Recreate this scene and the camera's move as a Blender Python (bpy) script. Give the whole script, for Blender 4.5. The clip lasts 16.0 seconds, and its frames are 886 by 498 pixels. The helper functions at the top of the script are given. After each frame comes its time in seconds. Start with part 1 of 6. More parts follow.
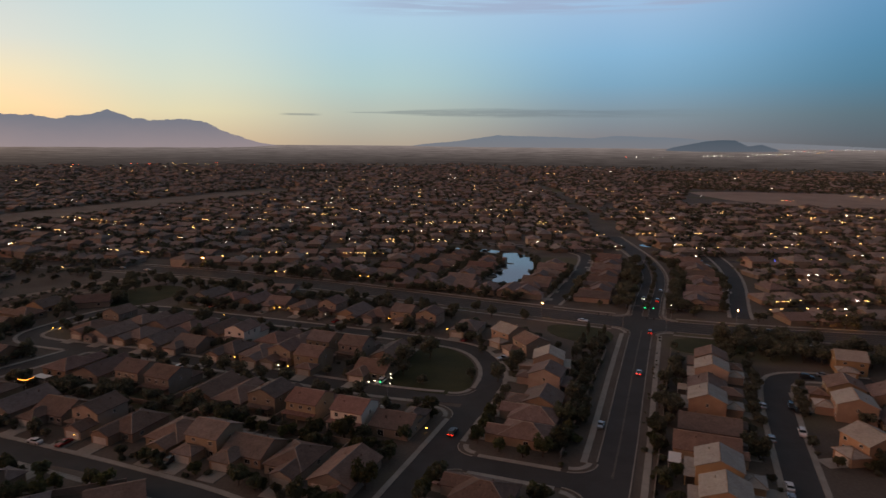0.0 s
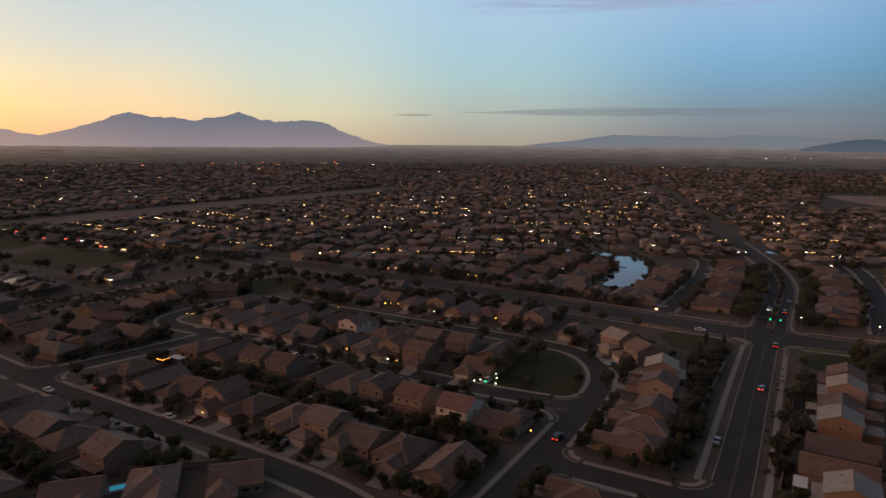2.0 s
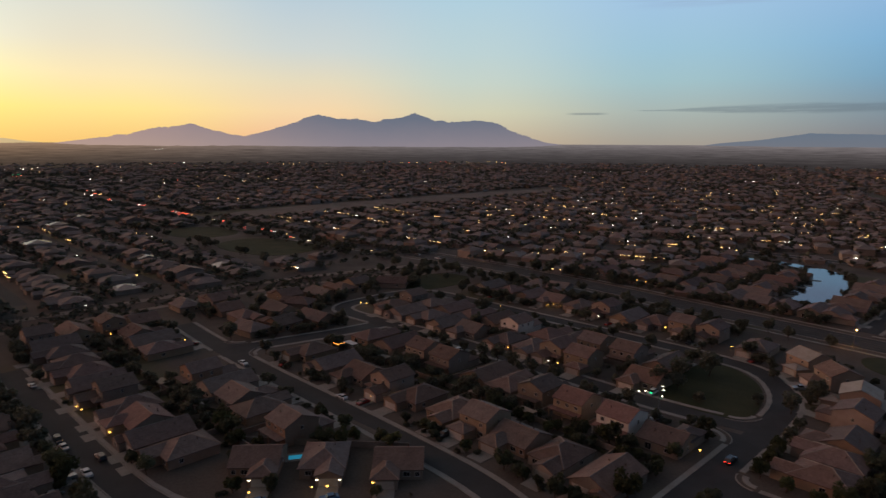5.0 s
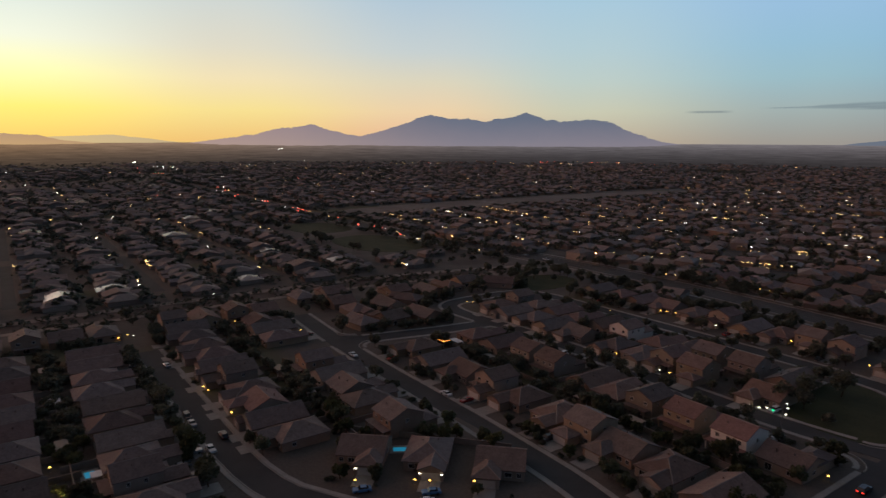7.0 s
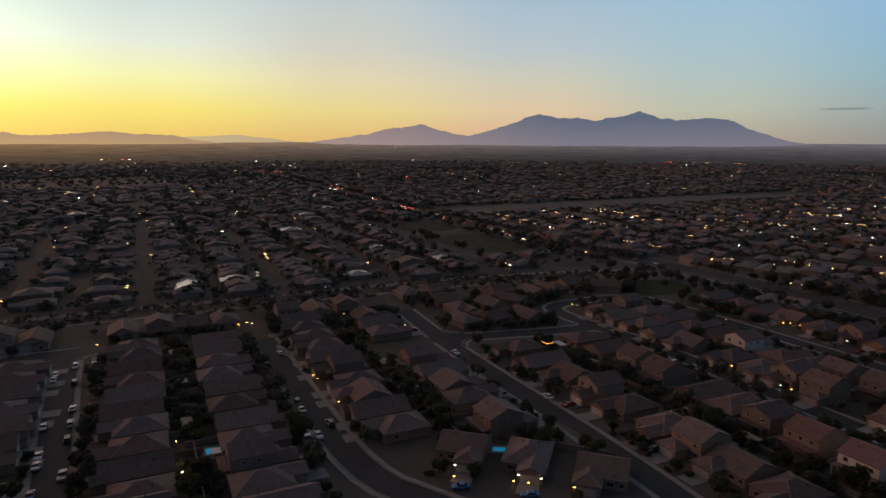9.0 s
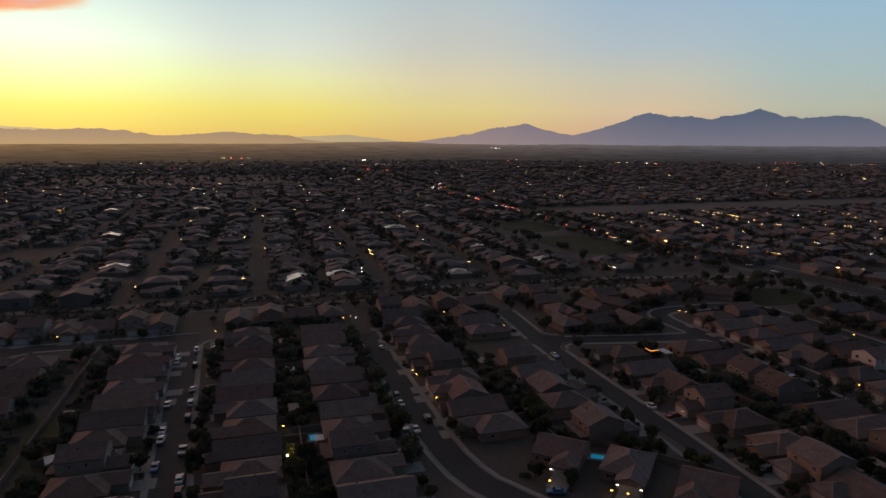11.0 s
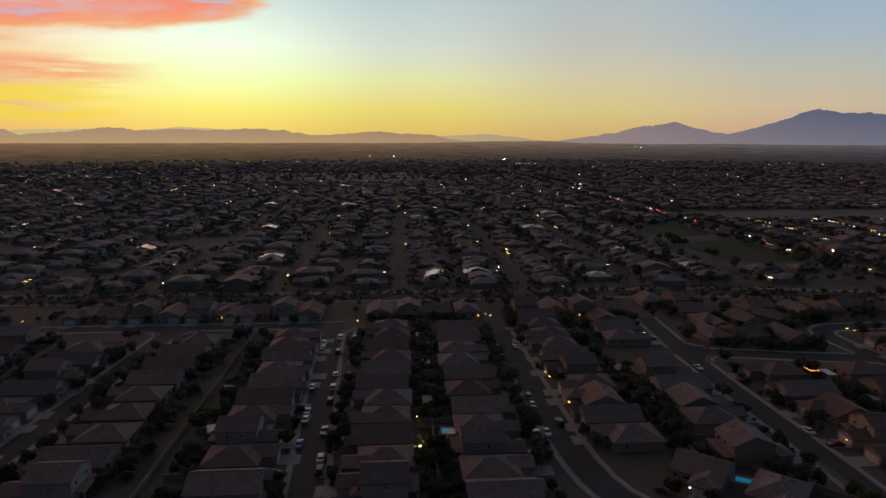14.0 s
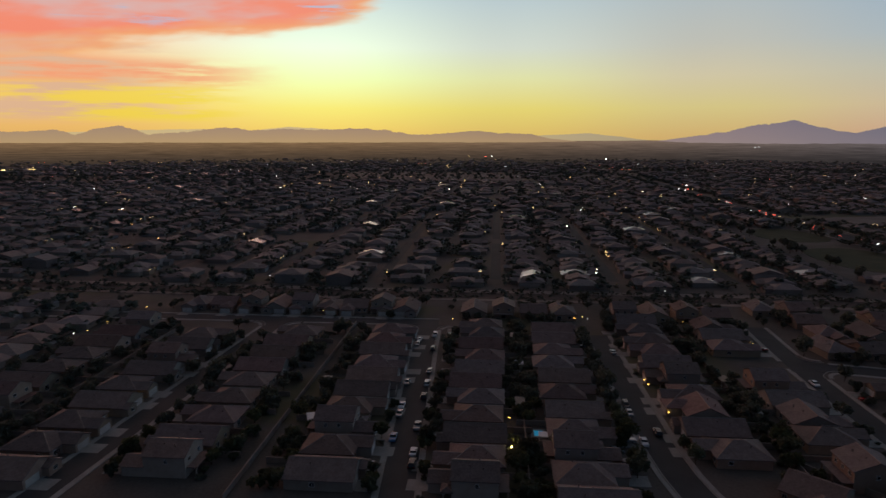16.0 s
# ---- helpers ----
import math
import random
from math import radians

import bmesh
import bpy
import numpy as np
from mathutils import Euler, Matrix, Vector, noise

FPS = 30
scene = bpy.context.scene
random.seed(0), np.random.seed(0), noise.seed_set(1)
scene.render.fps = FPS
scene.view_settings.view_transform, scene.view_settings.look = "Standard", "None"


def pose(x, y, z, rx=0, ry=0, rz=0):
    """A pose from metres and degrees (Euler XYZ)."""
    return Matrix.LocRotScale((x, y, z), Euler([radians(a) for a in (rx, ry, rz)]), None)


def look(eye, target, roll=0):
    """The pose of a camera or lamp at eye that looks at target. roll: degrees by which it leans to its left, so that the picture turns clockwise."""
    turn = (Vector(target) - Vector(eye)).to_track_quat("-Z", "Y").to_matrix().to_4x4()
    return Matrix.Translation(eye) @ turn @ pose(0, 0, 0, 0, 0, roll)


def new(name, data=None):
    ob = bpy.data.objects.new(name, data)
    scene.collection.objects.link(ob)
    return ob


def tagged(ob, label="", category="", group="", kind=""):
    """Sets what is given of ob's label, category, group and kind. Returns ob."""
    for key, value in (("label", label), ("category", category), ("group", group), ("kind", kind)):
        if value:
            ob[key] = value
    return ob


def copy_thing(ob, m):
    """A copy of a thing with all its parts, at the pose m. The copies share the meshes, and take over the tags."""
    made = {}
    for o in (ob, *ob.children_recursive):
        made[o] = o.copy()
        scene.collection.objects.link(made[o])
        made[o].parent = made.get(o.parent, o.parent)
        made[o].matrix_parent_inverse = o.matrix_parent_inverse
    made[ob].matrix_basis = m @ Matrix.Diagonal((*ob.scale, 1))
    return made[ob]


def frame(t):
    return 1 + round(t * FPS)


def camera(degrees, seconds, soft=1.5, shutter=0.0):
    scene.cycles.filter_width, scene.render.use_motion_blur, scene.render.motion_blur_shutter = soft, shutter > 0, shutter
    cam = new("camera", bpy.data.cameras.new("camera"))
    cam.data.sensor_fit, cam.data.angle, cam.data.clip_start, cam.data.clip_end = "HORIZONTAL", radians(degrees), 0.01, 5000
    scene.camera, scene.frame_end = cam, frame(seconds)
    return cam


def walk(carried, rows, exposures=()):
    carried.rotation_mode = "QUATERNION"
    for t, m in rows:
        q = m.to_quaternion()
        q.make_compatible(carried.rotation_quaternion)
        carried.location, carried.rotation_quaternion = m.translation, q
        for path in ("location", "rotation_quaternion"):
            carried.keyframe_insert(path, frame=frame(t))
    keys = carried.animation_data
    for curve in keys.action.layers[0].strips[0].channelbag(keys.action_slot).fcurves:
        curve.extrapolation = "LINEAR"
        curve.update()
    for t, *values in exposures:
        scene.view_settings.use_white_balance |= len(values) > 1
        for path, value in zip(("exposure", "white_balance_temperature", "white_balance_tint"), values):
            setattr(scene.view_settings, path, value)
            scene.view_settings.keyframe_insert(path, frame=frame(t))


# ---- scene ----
from math import cos, sin, pi, exp

# ---------- camera: hovering, turning to its left ----------
EYE = 84.0


def aim(yaw, pitch, roll):
    return pose(0, 0, EYE, 0, 0, yaw) @ pose(0, 0, 0, 90 + pitch) @ pose(0, 0, 0, 0, 0, roll)


YAWS = [(0.0, 0.0), (0.5, 2.32), (1.0, 4.83), (1.5, 7.33), (2.0, 9.80), (2.5, 12.25), (3.0, 14.72), (3.5, 17.20),
        (4.0, 19.67), (6.5, 31.90), (7.0, 34.28), (7.5, 36.65), (8.0, 39.02), (8.5, 41.37), (9.0, 43.71),
        (11.5, 54.90), (12.0, 56.90), (12.5, 58.80), (13.0, 60.78), (13.5, 62.93), (14.0, 65.09), (14.5, 67.25),
        (15.0, 69.44), (15.5, 71.62), (16.0, 73.78)]
cam = camera(69.03, 16.0, soft=1.45, shutter=0.7)
ROWS = []
for t, yaw in YAWS:
    q = t / 16
    ROWS.append((t, aim(yaw, -9.284 - 0.605 * q + 0.099 * q * q, 0.441 - 0.572 * q + 0.159 * q * q)))
walk(cam, ROWS, exposures=[(0.0, 0.36, 6700, 10), (3.5, 0.24, 6300, 9), (7.0, 0.10, 5800, 8), (9.0, -0.08, 5600, 8), (12.5, -0.26, 5450, 8), (16.0, -0.36, 5400, 8)])

# ---------- sky after sunset ----------
GLOW_AZ = 84.0


def lin(r, g, b):
    return tuple((c / 255 / 12.92 if c <= 10 else ((c / 255 + 0.055) / 1.055) ** 2.4) for c in (r, g, b)) + (1.0,)


def afterlit(r, g, b):
    """A cloud colour in the west, lit from below the horizon."""
    return tuple(1.24 * c for c in lin(r, g, b)[:3]) + (1.0,)


class Nodes:
    """Short hand for a node tree."""

    def __init__(self, tree):
        self.tree = tree

    def add(self, kind):
        return self.tree.nodes.new(kind)

    def link(self, a, b):
        self.tree.links.new(a, b)

    def math(self, op, a, b=None, clamp=False):
        n = self.add("ShaderNodeMath")
        n.operation, n.use_clamp = op, clamp
        for i, v in enumerate((a, b)):
            if v is None:
                continue
            if isinstance(v, (int, float)):
                n.inputs[i].default_value = v
            else:
                self.link(v, n.inputs[i])
        return n.outputs[0]

    def span(self, value, a, b, c=0.0, d=1.0, smooth=False):
        n = self.add("ShaderNodeMapRange")
        n.interpolation_type = "SMOOTHSTEP" if smooth else "LINEAR"
        self.link(value, n.inputs[0])
        for i, v in enumerate((a, b, c, d)):
            n.inputs[i + 1].default_value = v
        return n.outputs[0]

    def mix(self, fac, a, b, blend="MIX"):
        n = self.add("ShaderNodeMixRGB")
        n.blend_type = blend
        for i, v in enumerate((fac, a, b)):
            if isinstance(v, (int, float, tuple)):
                n.inputs[i].default_value = v
            else:
                self.link(v, n.inputs[i])
        return n.outputs[0]

    def ramp(self, fac, stops):
        n = self.add("ShaderNodeValToRGB")
        e = n.color_ramp.elements
        while len(e) < len(stops):
            e.new(0.5)
        for el, (p, c) in zip(e, stops):
            el.position, el.color = p, c
        self.link(fac, n.inputs[0])
        return n.outputs[0]

    def noise(self, vector, scale, detail=3.0, rough=0.5):
        n = self.add("ShaderNodeTexNoise")
        n.inputs["Scale"].default_value, n.inputs["Detail"].default_value, n.inputs["Roughness"].default_value = scale, detail, rough
        if vector is not None:
            self.link(vector, n.inputs["Vector"])
        return n.outputs[0]


ZENITH = (0.082, 0.085, 0.090, 1.0)
world = bpy.data.worlds.new("dusk")
scene.world = world
world.use_nodes = True
w = Nodes(world.node_tree)
world.node_tree.nodes.clear()
tc = w.add("ShaderNodeTexCoord")
sep = w.add("ShaderNodeSeparateXYZ")
w.link(tc.outputs["Generated"], sep.inputs[0])
elev = w.math("MULTIPLY", w.math("ARCSINE", sep.outputs[2]), 180 / pi)
azim = w.math("MULTIPLY", w.math("ARCTAN2", w.math("MULTIPLY", sep.outputs[0], -1.0), sep.outputs[1]), 180 / pi)
up = w.math("DIVIDE", elev, 90.0, clamp=True)
SKY = [  # azimuth, colours at 0, 2.5, 5, 7.5, 12 degrees up, colour at 28
    (-120, [(60, 64, 74), (66, 74, 90), (66, 72, 86), (64, 70, 84), (62, 67, 80)], (62, 65, 74)),
    (-36, [(100, 106, 114), (98, 122, 136), (88, 138, 168), (92, 148, 186), (110, 164, 210)], (46, 58, 78)),
    (-15, [(134, 128, 132), (134, 152, 164), (128, 172, 202), (138, 186, 222), (166, 198, 234)], (60, 70, 88)),
    (6, [(178, 166, 150), (182, 190, 180), (176, 204, 206), (172, 206, 220), (176, 207, 234)], (84, 88, 98)),
    (22, [(212, 186, 152), (222, 214, 180), (210, 218, 202), (200, 217, 214), (186, 213, 224)], (112, 108, 108)),
    (36, [(250, 190, 146), (255, 218, 167), (238, 222, 187), (215, 217, 208), (191, 207, 215)], (138, 128, 122)),
    (52, [(247, 195, 113), (255, 224, 138), (250, 225, 173), (231, 218, 190), (210, 212, 203)], (184, 150, 130)),
    (68, [(238, 190, 94), (250, 220, 106), (247, 234, 159), (232, 226, 196), (202, 207, 197)], (206, 160, 130)),
    (84, [(240, 188, 82), (248, 222, 100), (246, 246, 160), (246, 246, 200), (206, 210, 194)], (198, 166, 146)),
    (106, [(224, 166, 84), (246, 186, 96), (250, 186, 112), (246, 190, 140), (190, 196, 196)], (186, 153, 138)),
    (175, [(96, 84, 84), (92, 88, 98), (78, 78, 88), (68, 71, 82), (62, 66, 78)], (62, 65, 74)),
]
GAIN = [0, -0.6, -0.45, -0.36, -0.30, -0.24, -0.09, 0.22, 0.54, 0.52, 0]
sky = None
for i, (a, cols, high) in enumerate(SKY):
    gain = 2 ** GAIN[i]
    stops = [(e / 90, tuple(k * gain for k in lin(*c)[:3]) + (1,)) for e, c in zip((0.0, 2.5, 5.0, 7.5, 12.0), cols)]
    stops += [(28 / 90, lin(*high)), (55 / 90, ZENITH)]
    col = w.ramp(up, stops)
    sky = col if sky is None else w.mix(w.span(azim, SKY[i - 1][0], a, smooth=True), sky, col)

# thin grey cloud bars low in the north, a salmon cloud sheet above the glow
combo = w.add("ShaderNodeCombineXYZ")
w.link(w.math("MULTIPLY", azim, 0.085), combo.inputs[0])
w.link(w.math("MULTIPLY", elev, 1.9), combo.inputs[1])
streak = w.noise(combo.outputs[0], 1.0, 4.0, 0.55)
away = w.math("ABSOLUTE", w.math("SUBTRACT", w.math("ADD", elev, w.math("MULTIPLY", w.math("SUBTRACT", streak, 0.5), 0.5)), 2.62))
half_bar = w.span(azim, 8.6, -3.0, 0.03, 0.36, smooth=True)
bar = w.span(w.math("DIVIDE", away, half_bar), 1.25, 0.55, smooth=True)
bar = w.math("MULTIPLY", bar, w.math("MULTIPLY", w.span(azim, -26, -9, smooth=True), w.span(azim, 8.8, 7.6)))
away = w.math("ABSOLUTE", w.math("SUBTRACT", elev, 2.38))
dash = w.math("MULTIPLY", w.span(away, 0.12, 0.05, smooth=True), w.math("MULTIPLY", w.span(azim, 10.4, 11.4), w.span(azim, 14.2, 13.2)))
wisps = w.noise(combo.outputs[0], 2.6, 5.0, 0.6)
bar = w.math("MULTIPLY", bar, w.span(wisps, 0.30, 0.56, 0.35, 1.0, smooth=True))
sky = w.mix(w.math("MULTIPLY", w.math("MAXIMUM", bar, dash), 0.46), sky, lin(94, 104, 112))
high = w.math("MULTIPLY", w.span(elev, 10.3, 11.2, smooth=True), w.math("MULTIPLY", w.span(azim, -32, -18, smooth=True), w.span(azim, 12, 2, smooth=True)))
sky = w.mix(w.math("MULTIPLY", high, w.math("MULTIPLY", w.span(streak, 0.40, 0.6, smooth=True), 0.6)), sky, lin(140, 150, 176))
west = w.add("ShaderNodeCombineXYZ")
w.link(w.math("ADD", w.math("MULTIPLY", azim, 0.11), w.math("MULTIPLY", elev, 0.16)), west.inputs[0])
w.link(w.math("MULTIPLY", elev, 0.42), west.inputs[1])
puff = w.noise(west.outputs[0], 0.8, 4.0, 0.5)
edge = w.math("ADD", w.math("MULTIPLY", w.math("POWER", 2.718, w.math("MULTIPLY", w.math("SUBTRACT", azim, 81.0), -0.062)), 6.1), 4.75)
above = w.math("ADD", w.math("SUBTRACT", elev, edge), w.math("MULTIPLY", w.math("SUBTRACT", puff, 0.5), 4.5))
fade = w.math("MULTIPLY", w.span(azim, 150, 118, smooth=True), w.span(elev, 40, 16, smooth=True))
sheet = w.math("MULTIPLY", w.math("MULTIPLY", w.span(above, -0.5, 0.5, smooth=True), fade), w.span(azim, 76, 80))
low_west = w.span(azim, 150, 118, smooth=True)
streaks = w.add("ShaderNodeCombineXYZ")
w.link(w.math("MULTIPLY", azim, 0.09), streaks.inputs[0])
w.link(w.math("ADD", w.math("MULTIPLY", elev, 0.95), w.math("MULTIPLY", azim, 0.02)), streaks.inputs[1])
fine = w.noise(streaks.outputs[0], 1.3, 5.0, 0.6)
band = w.math("MULTIPLY", w.math("MULTIPLY", w.span(elev, 3.6, 4.6, smooth=True), w.span(elev, 6.6, 5.4, smooth=True)), w.span(azim, 85, 97, smooth=True))
wisp = w.math("MULTIPLY", w.math("MULTIPLY", band, w.span(fine, 0.36, 0.58, smooth=True)), low_west)
gold = w.math("MULTIPLY", w.math("MULTIPLY", w.span(elev, 1.0, 1.8, smooth=True), w.span(elev, 4.6, 3.6, smooth=True)), w.math("MULTIPLY", w.span(azim, 89, 95, smooth=True), w.span(azim, 112, 104, smooth=True)))
gold = w.math("MULTIPLY", gold, w.span(fine, 0.40, 0.55, smooth=True))
veil = w.math("MULTIPLY", w.math("MULTIPLY", w.span(azim, 92, 102, smooth=True), low_west), w.math("MULTIPLY", w.span(elev, 0.8, 2.0, smooth=True), w.span(elev, 9.0, 6.0, smooth=True)))
sky = w.mix(w.math("MULTIPLY", veil, w.span(fine, 0.62, 0.40, 0.1, 0.75, smooth=True)), sky, afterlit(226, 176, 140))
sky = w.mix(w.math("MULTIPLY", wisp, 0.9), sky, afterlit(255, 158, 108))
sky = w.mix(w.math("MULTIPLY", gold, 0.65), sky, afterlit(255, 216, 30))
thick = w.span(w.noise(west.outputs[0], 1.3, 3.0, 0.5), 0.3, 0.62, smooth=True)
sheet_col = w.mix(thick, afterlit(232, 176, 156), afterlit(255, 138, 100))
sheet_col = w.mix(w.math("MULTIPLY", w.span(fine, 0.56, 0.68, smooth=True), w.span(elev, 7.5, 9.5)), sheet_col, afterlit(196, 186, 190))
sheet_col = w.mix(w.span(above, 1.2, 0.0, 0.0, 0.6), sheet_col, afterlit(255, 186, 92))
sky = w.mix(w.math("MULTIPLY", sheet, 0.95), sky, sheet_col)
bg = w.add("ShaderNodeBackground")
w.link(sky, bg.inputs[0])
bg.inputs[1].default_value = 1.0
out = w.add("ShaderNodeOutputWorld")
w.link(bg.outputs[0], out.inputs[0])

# the afterglow of the sun that has just set, low and very wide
glow_light = bpy.data.lights.new("afterglow", "SUN")
glow_light.energy, glow_light.color, glow_light.angle = 0.32, (1.0, 0.54, 0.36), radians(28)
new("afterglow", glow_light).matrix_basis = look((-90.0 * sin(radians(GLOW_AZ + 4)), 90.0 * cos(radians(GLOW_AZ + 4)), 11.0), (0, 0, 0))

# ---------- materials ----------
def material(name, dark, light, rough=0.9, grain=3.0, stain=0.15, vary=0.0, island=False, bump=0.0, metal=0.0, patch=None):
    """A surface between two base colours: fine grain, broad stains, and a random tone for each object or island."""
    m = bpy.data.materials.new(name)
    m.use_nodes = True
    n = Nodes(m.node_tree)
    b = m.node_tree.nodes["Principled BSDF"]
    geo = n.add("ShaderNodeNewGeometry")
    pos = geo.outputs["Position"]
    fine = n.noise(pos, grain, 4.0, 0.65)
    broad = n.noise(pos, stain, 3.0, 0.6)
    f = n.math("ADD", n.math("MULTIPLY", fine, 0.45), n.math("MULTIPLY", broad, 0.55))
    col = n.mix(n.span(f, 0.34, 0.66), dark + (1,), light + (1,))
    if patch:
        col = n.mix(n.span(n.noise(pos, patch[0], 2.0, 0.5), patch[1], patch[1] + 0.08), col, patch[2] + (1,))
    if vary:
        rnd = geo.outputs["Random Per Island"] if island else n.add("ShaderNodeObjectInfo").outputs["Random"]
        hue = n.add("ShaderNodeHueSaturation")
        n.link(n.span(rnd, 0, 1, 1 - vary, 1 + vary), hue.inputs["Value"])
        wild = n.math("FRACT", n.math("MULTIPLY", rnd, 17.3))
        n.link(n.span(wild, 0, 1, 0.485, 0.515), hue.inputs["Hue"])
        n.link(n.span(n.math("FRACT", n.math("MULTIPLY", rnd, 7.7)), 0, 1, 0.6, 1.25), hue.inputs["Saturation"])
        n.link(col, hue.inputs["Color"])
        col = hue.outputs[0]
    n.link(col, b.inputs["Base Color"])
    b.inputs["Roughness"].default_value, b.inputs["Metallic"].default_value = rough, metal
    b.inputs["Specular IOR Level"].default_value = 0.5 if rough < 0.7 else 0.18
    if bump:
        bp = n.add("ShaderNodeBump")
        bp.inputs["Distance"].default_value = bump
        n.link(fine, bp.inputs["Height"])
        n.link(bp.outputs[0], b.inputs["Normal"])
    return m


def glowing(name, colour, strength):
    m = bpy.data.materials.new(name)
    m.use_nodes = True
    b = m.node_tree.nodes["Principled BSDF"]
    b.inputs["Base Color"].default_value = (*colour, 1)
    b.inputs["Emission Color"].default_value = (*colour, 1)
    b.inputs["Emission Strength"].default_value = strength
    return m


def glossy(name, colour, rough, metal=0.0, vary=0.0):
    m = bpy.data.materials.new(name)
    m.use_nodes = True
    n = Nodes(m.node_tree)
    b = m.node_tree.nodes["Principled BSDF"]
    b.inputs["Roughness"].default_value, b.inputs["Metallic"].default_value = rough, metal
    geo = n.add("ShaderNodeNewGeometry")
    f = n.noise(geo.outputs["Position"], 2.0, 3.0)
    col = n.mix(n.span(f, 0.3, 0.7), tuple(c * 0.85 for c in colour) + (1,), tuple(colour) + (1,))
    n.link(col, b.inputs["Base Color"])
    return m


def tiled_roof(name, a, b_, vary, island=False):
    """Concrete roof tiles: courses and rolls as relief, each tile a little off in tone."""
    m = bpy.data.materials.new(name)
    m.use_nodes = True
    n = Nodes(m.node_tree)
    b = m.node_tree.nodes["Principled BSDF"]
    geo = n.add("ShaderNodeNewGeometry")
    pos = geo.outputs["Position"]
    tile = n.add("ShaderNodeTexVoronoi")
    tile.inputs["Scale"].default_value = 2.6
    n.link(pos, tile.inputs["Vector"])
    blotch = n.noise(pos, 0.35, 4.0, 0.6)
    f = n.math("ADD", n.math("MULTIPLY", tile.outputs["Color"], 0.35), n.math("MULTIPLY", blotch, 0.65))
    col = n.mix(n.span(f, 0.26, 0.74), a + (1,), b_ + (1,))
    rnd = geo.outputs["Random Per Island"] if island else n.add("ShaderNodeObjectInfo").outputs["Random"]
    hue = n.add("ShaderNodeHueSaturation")
    n.link(n.span(rnd, 0, 1, 1 - vary, 1 + vary), hue.inputs["Value"])
    n.link(n.span(n.math("FRACT", n.math("MULTIPLY", rnd, 13.1)), 0, 1, 0.488, 0.512), hue.inputs["Hue"])
    n.link(n.span(n.math("FRACT", n.math("MULTIPLY", rnd, 5.9)), 0, 1, 0.55, 1.1), hue.inputs["Saturation"])
    n.link(col, hue.inputs["Color"])
    n.link(hue.outputs[0], b.inputs["Base Color"])
    b.inputs["Roughness"].default_value = 0.8
    b.inputs["Specular IOR Level"].default_value = 0.25
    wave = n.add("ShaderNodeTexWave")
    wave.bands_direction = "Z"
    wave.inputs["Scale"].default_value = 2.6
    wave.inputs["Distortion"].default_value = 0.4
    n.link(pos, wave.inputs["Vector"])
    bp = n.add("ShaderNodeBump")
    bp.inputs["Distance"].default_value = 0.05
    bp.inputs["Strength"].default_value = 0.6
    n.link(wave.outputs["Color"], bp.inputs["Height"])
    n.link(bp.outputs[0], b.inputs["Normal"])
    return m


SOIL = material("desert_soil", (0.074, 0.063, 0.056), (0.150, 0.126, 0.110), 0.95, 1.2, 0.04, bump=0.05, patch=(0.012, 0.56, (0.11, 0.10, 0.06)))
GRAVEL = material("yard_gravel", (0.088, 0.074, 0.064), (0.18, 0.15, 0.13), 0.95, 2.5, 0.12, bump=0.03)
ASPHALT = material("asphalt", (0.044, 0.043, 0.044), (0.072, 0.071, 0.073), 0.85, 4.0, 0.10, bump=0.01)
CONCRETE = material("concrete", (0.24, 0.225, 0.21), (0.36, 0.34, 0.315), 0.88, 2.0, 0.20, bump=0.01)
LAWN = material("lawn", (0.032, 0.038, 0.017), (0.070, 0.070, 0.034), 0.95, 1.5, 0.08, bump=0.04)
STUCCO = material("stucco", (0.265, 0.195, 0.145), (0.36, 0.275, 0.21), 0.92, 6.0, 0.4, vary=0.22, bump=0.01)
STUCCO_WARM = material("ochre_stucco", (0.33, 0.225, 0.15), (0.43, 0.30, 0.21), 0.92, 6.0, 0.4, vary=0.14, bump=0.01)
STUCCO_PALE = material("pale_stucco", (0.70, 0.63, 0.56), (0.80, 0.73, 0.66), 0.92, 6.0, 0.4, vary=0.1, bump=0.01)
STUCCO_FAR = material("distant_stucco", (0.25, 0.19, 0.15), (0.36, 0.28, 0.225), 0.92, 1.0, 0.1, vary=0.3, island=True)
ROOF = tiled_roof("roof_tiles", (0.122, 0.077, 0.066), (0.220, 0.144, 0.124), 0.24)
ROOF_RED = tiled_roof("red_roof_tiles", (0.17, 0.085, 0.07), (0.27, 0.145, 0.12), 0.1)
# paler than ROOF: the haze over the town is painted into the tiles
ROOF_HAZED = tiled_roof("distant_roof_tiles", (0.170, 0.124, 0.108), (0.285, 0.212, 0.185), 0.16, island=True)
ROOF_PALE = tiled_roof("pale_grey_roof_tiles", (0.30, 0.265, 0.24), (0.44, 0.40, 0.37), 0.12)
ROOF_SEALED = tiled_roof("sealed_roof_tiles", (0.20, 0.138, 0.115), (0.34, 0.25, 0.21), 0.2, island=True)
ROOF_SEALED.node_tree.nodes["Principled BSDF"].inputs["Roughness"].default_value = 0.22
ROOF_SEALED.node_tree.nodes["Principled BSDF"].inputs["Specular IOR Level"].default_value = 0.9
# paler than the brown roofs: glow caught along ridges painted into the caps
RIDGE = material("ridge_tiles", (0.22, 0.16, 0.13), (0.34, 0.26, 0.22), 0.7, 3.0, 0.4, vary=0.2)
FASCIA = material("fascia_paint", (0.30, 0.25, 0.20), (0.42, 0.36, 0.30), 0.8, 3.0, 0.3, vary=0.25)
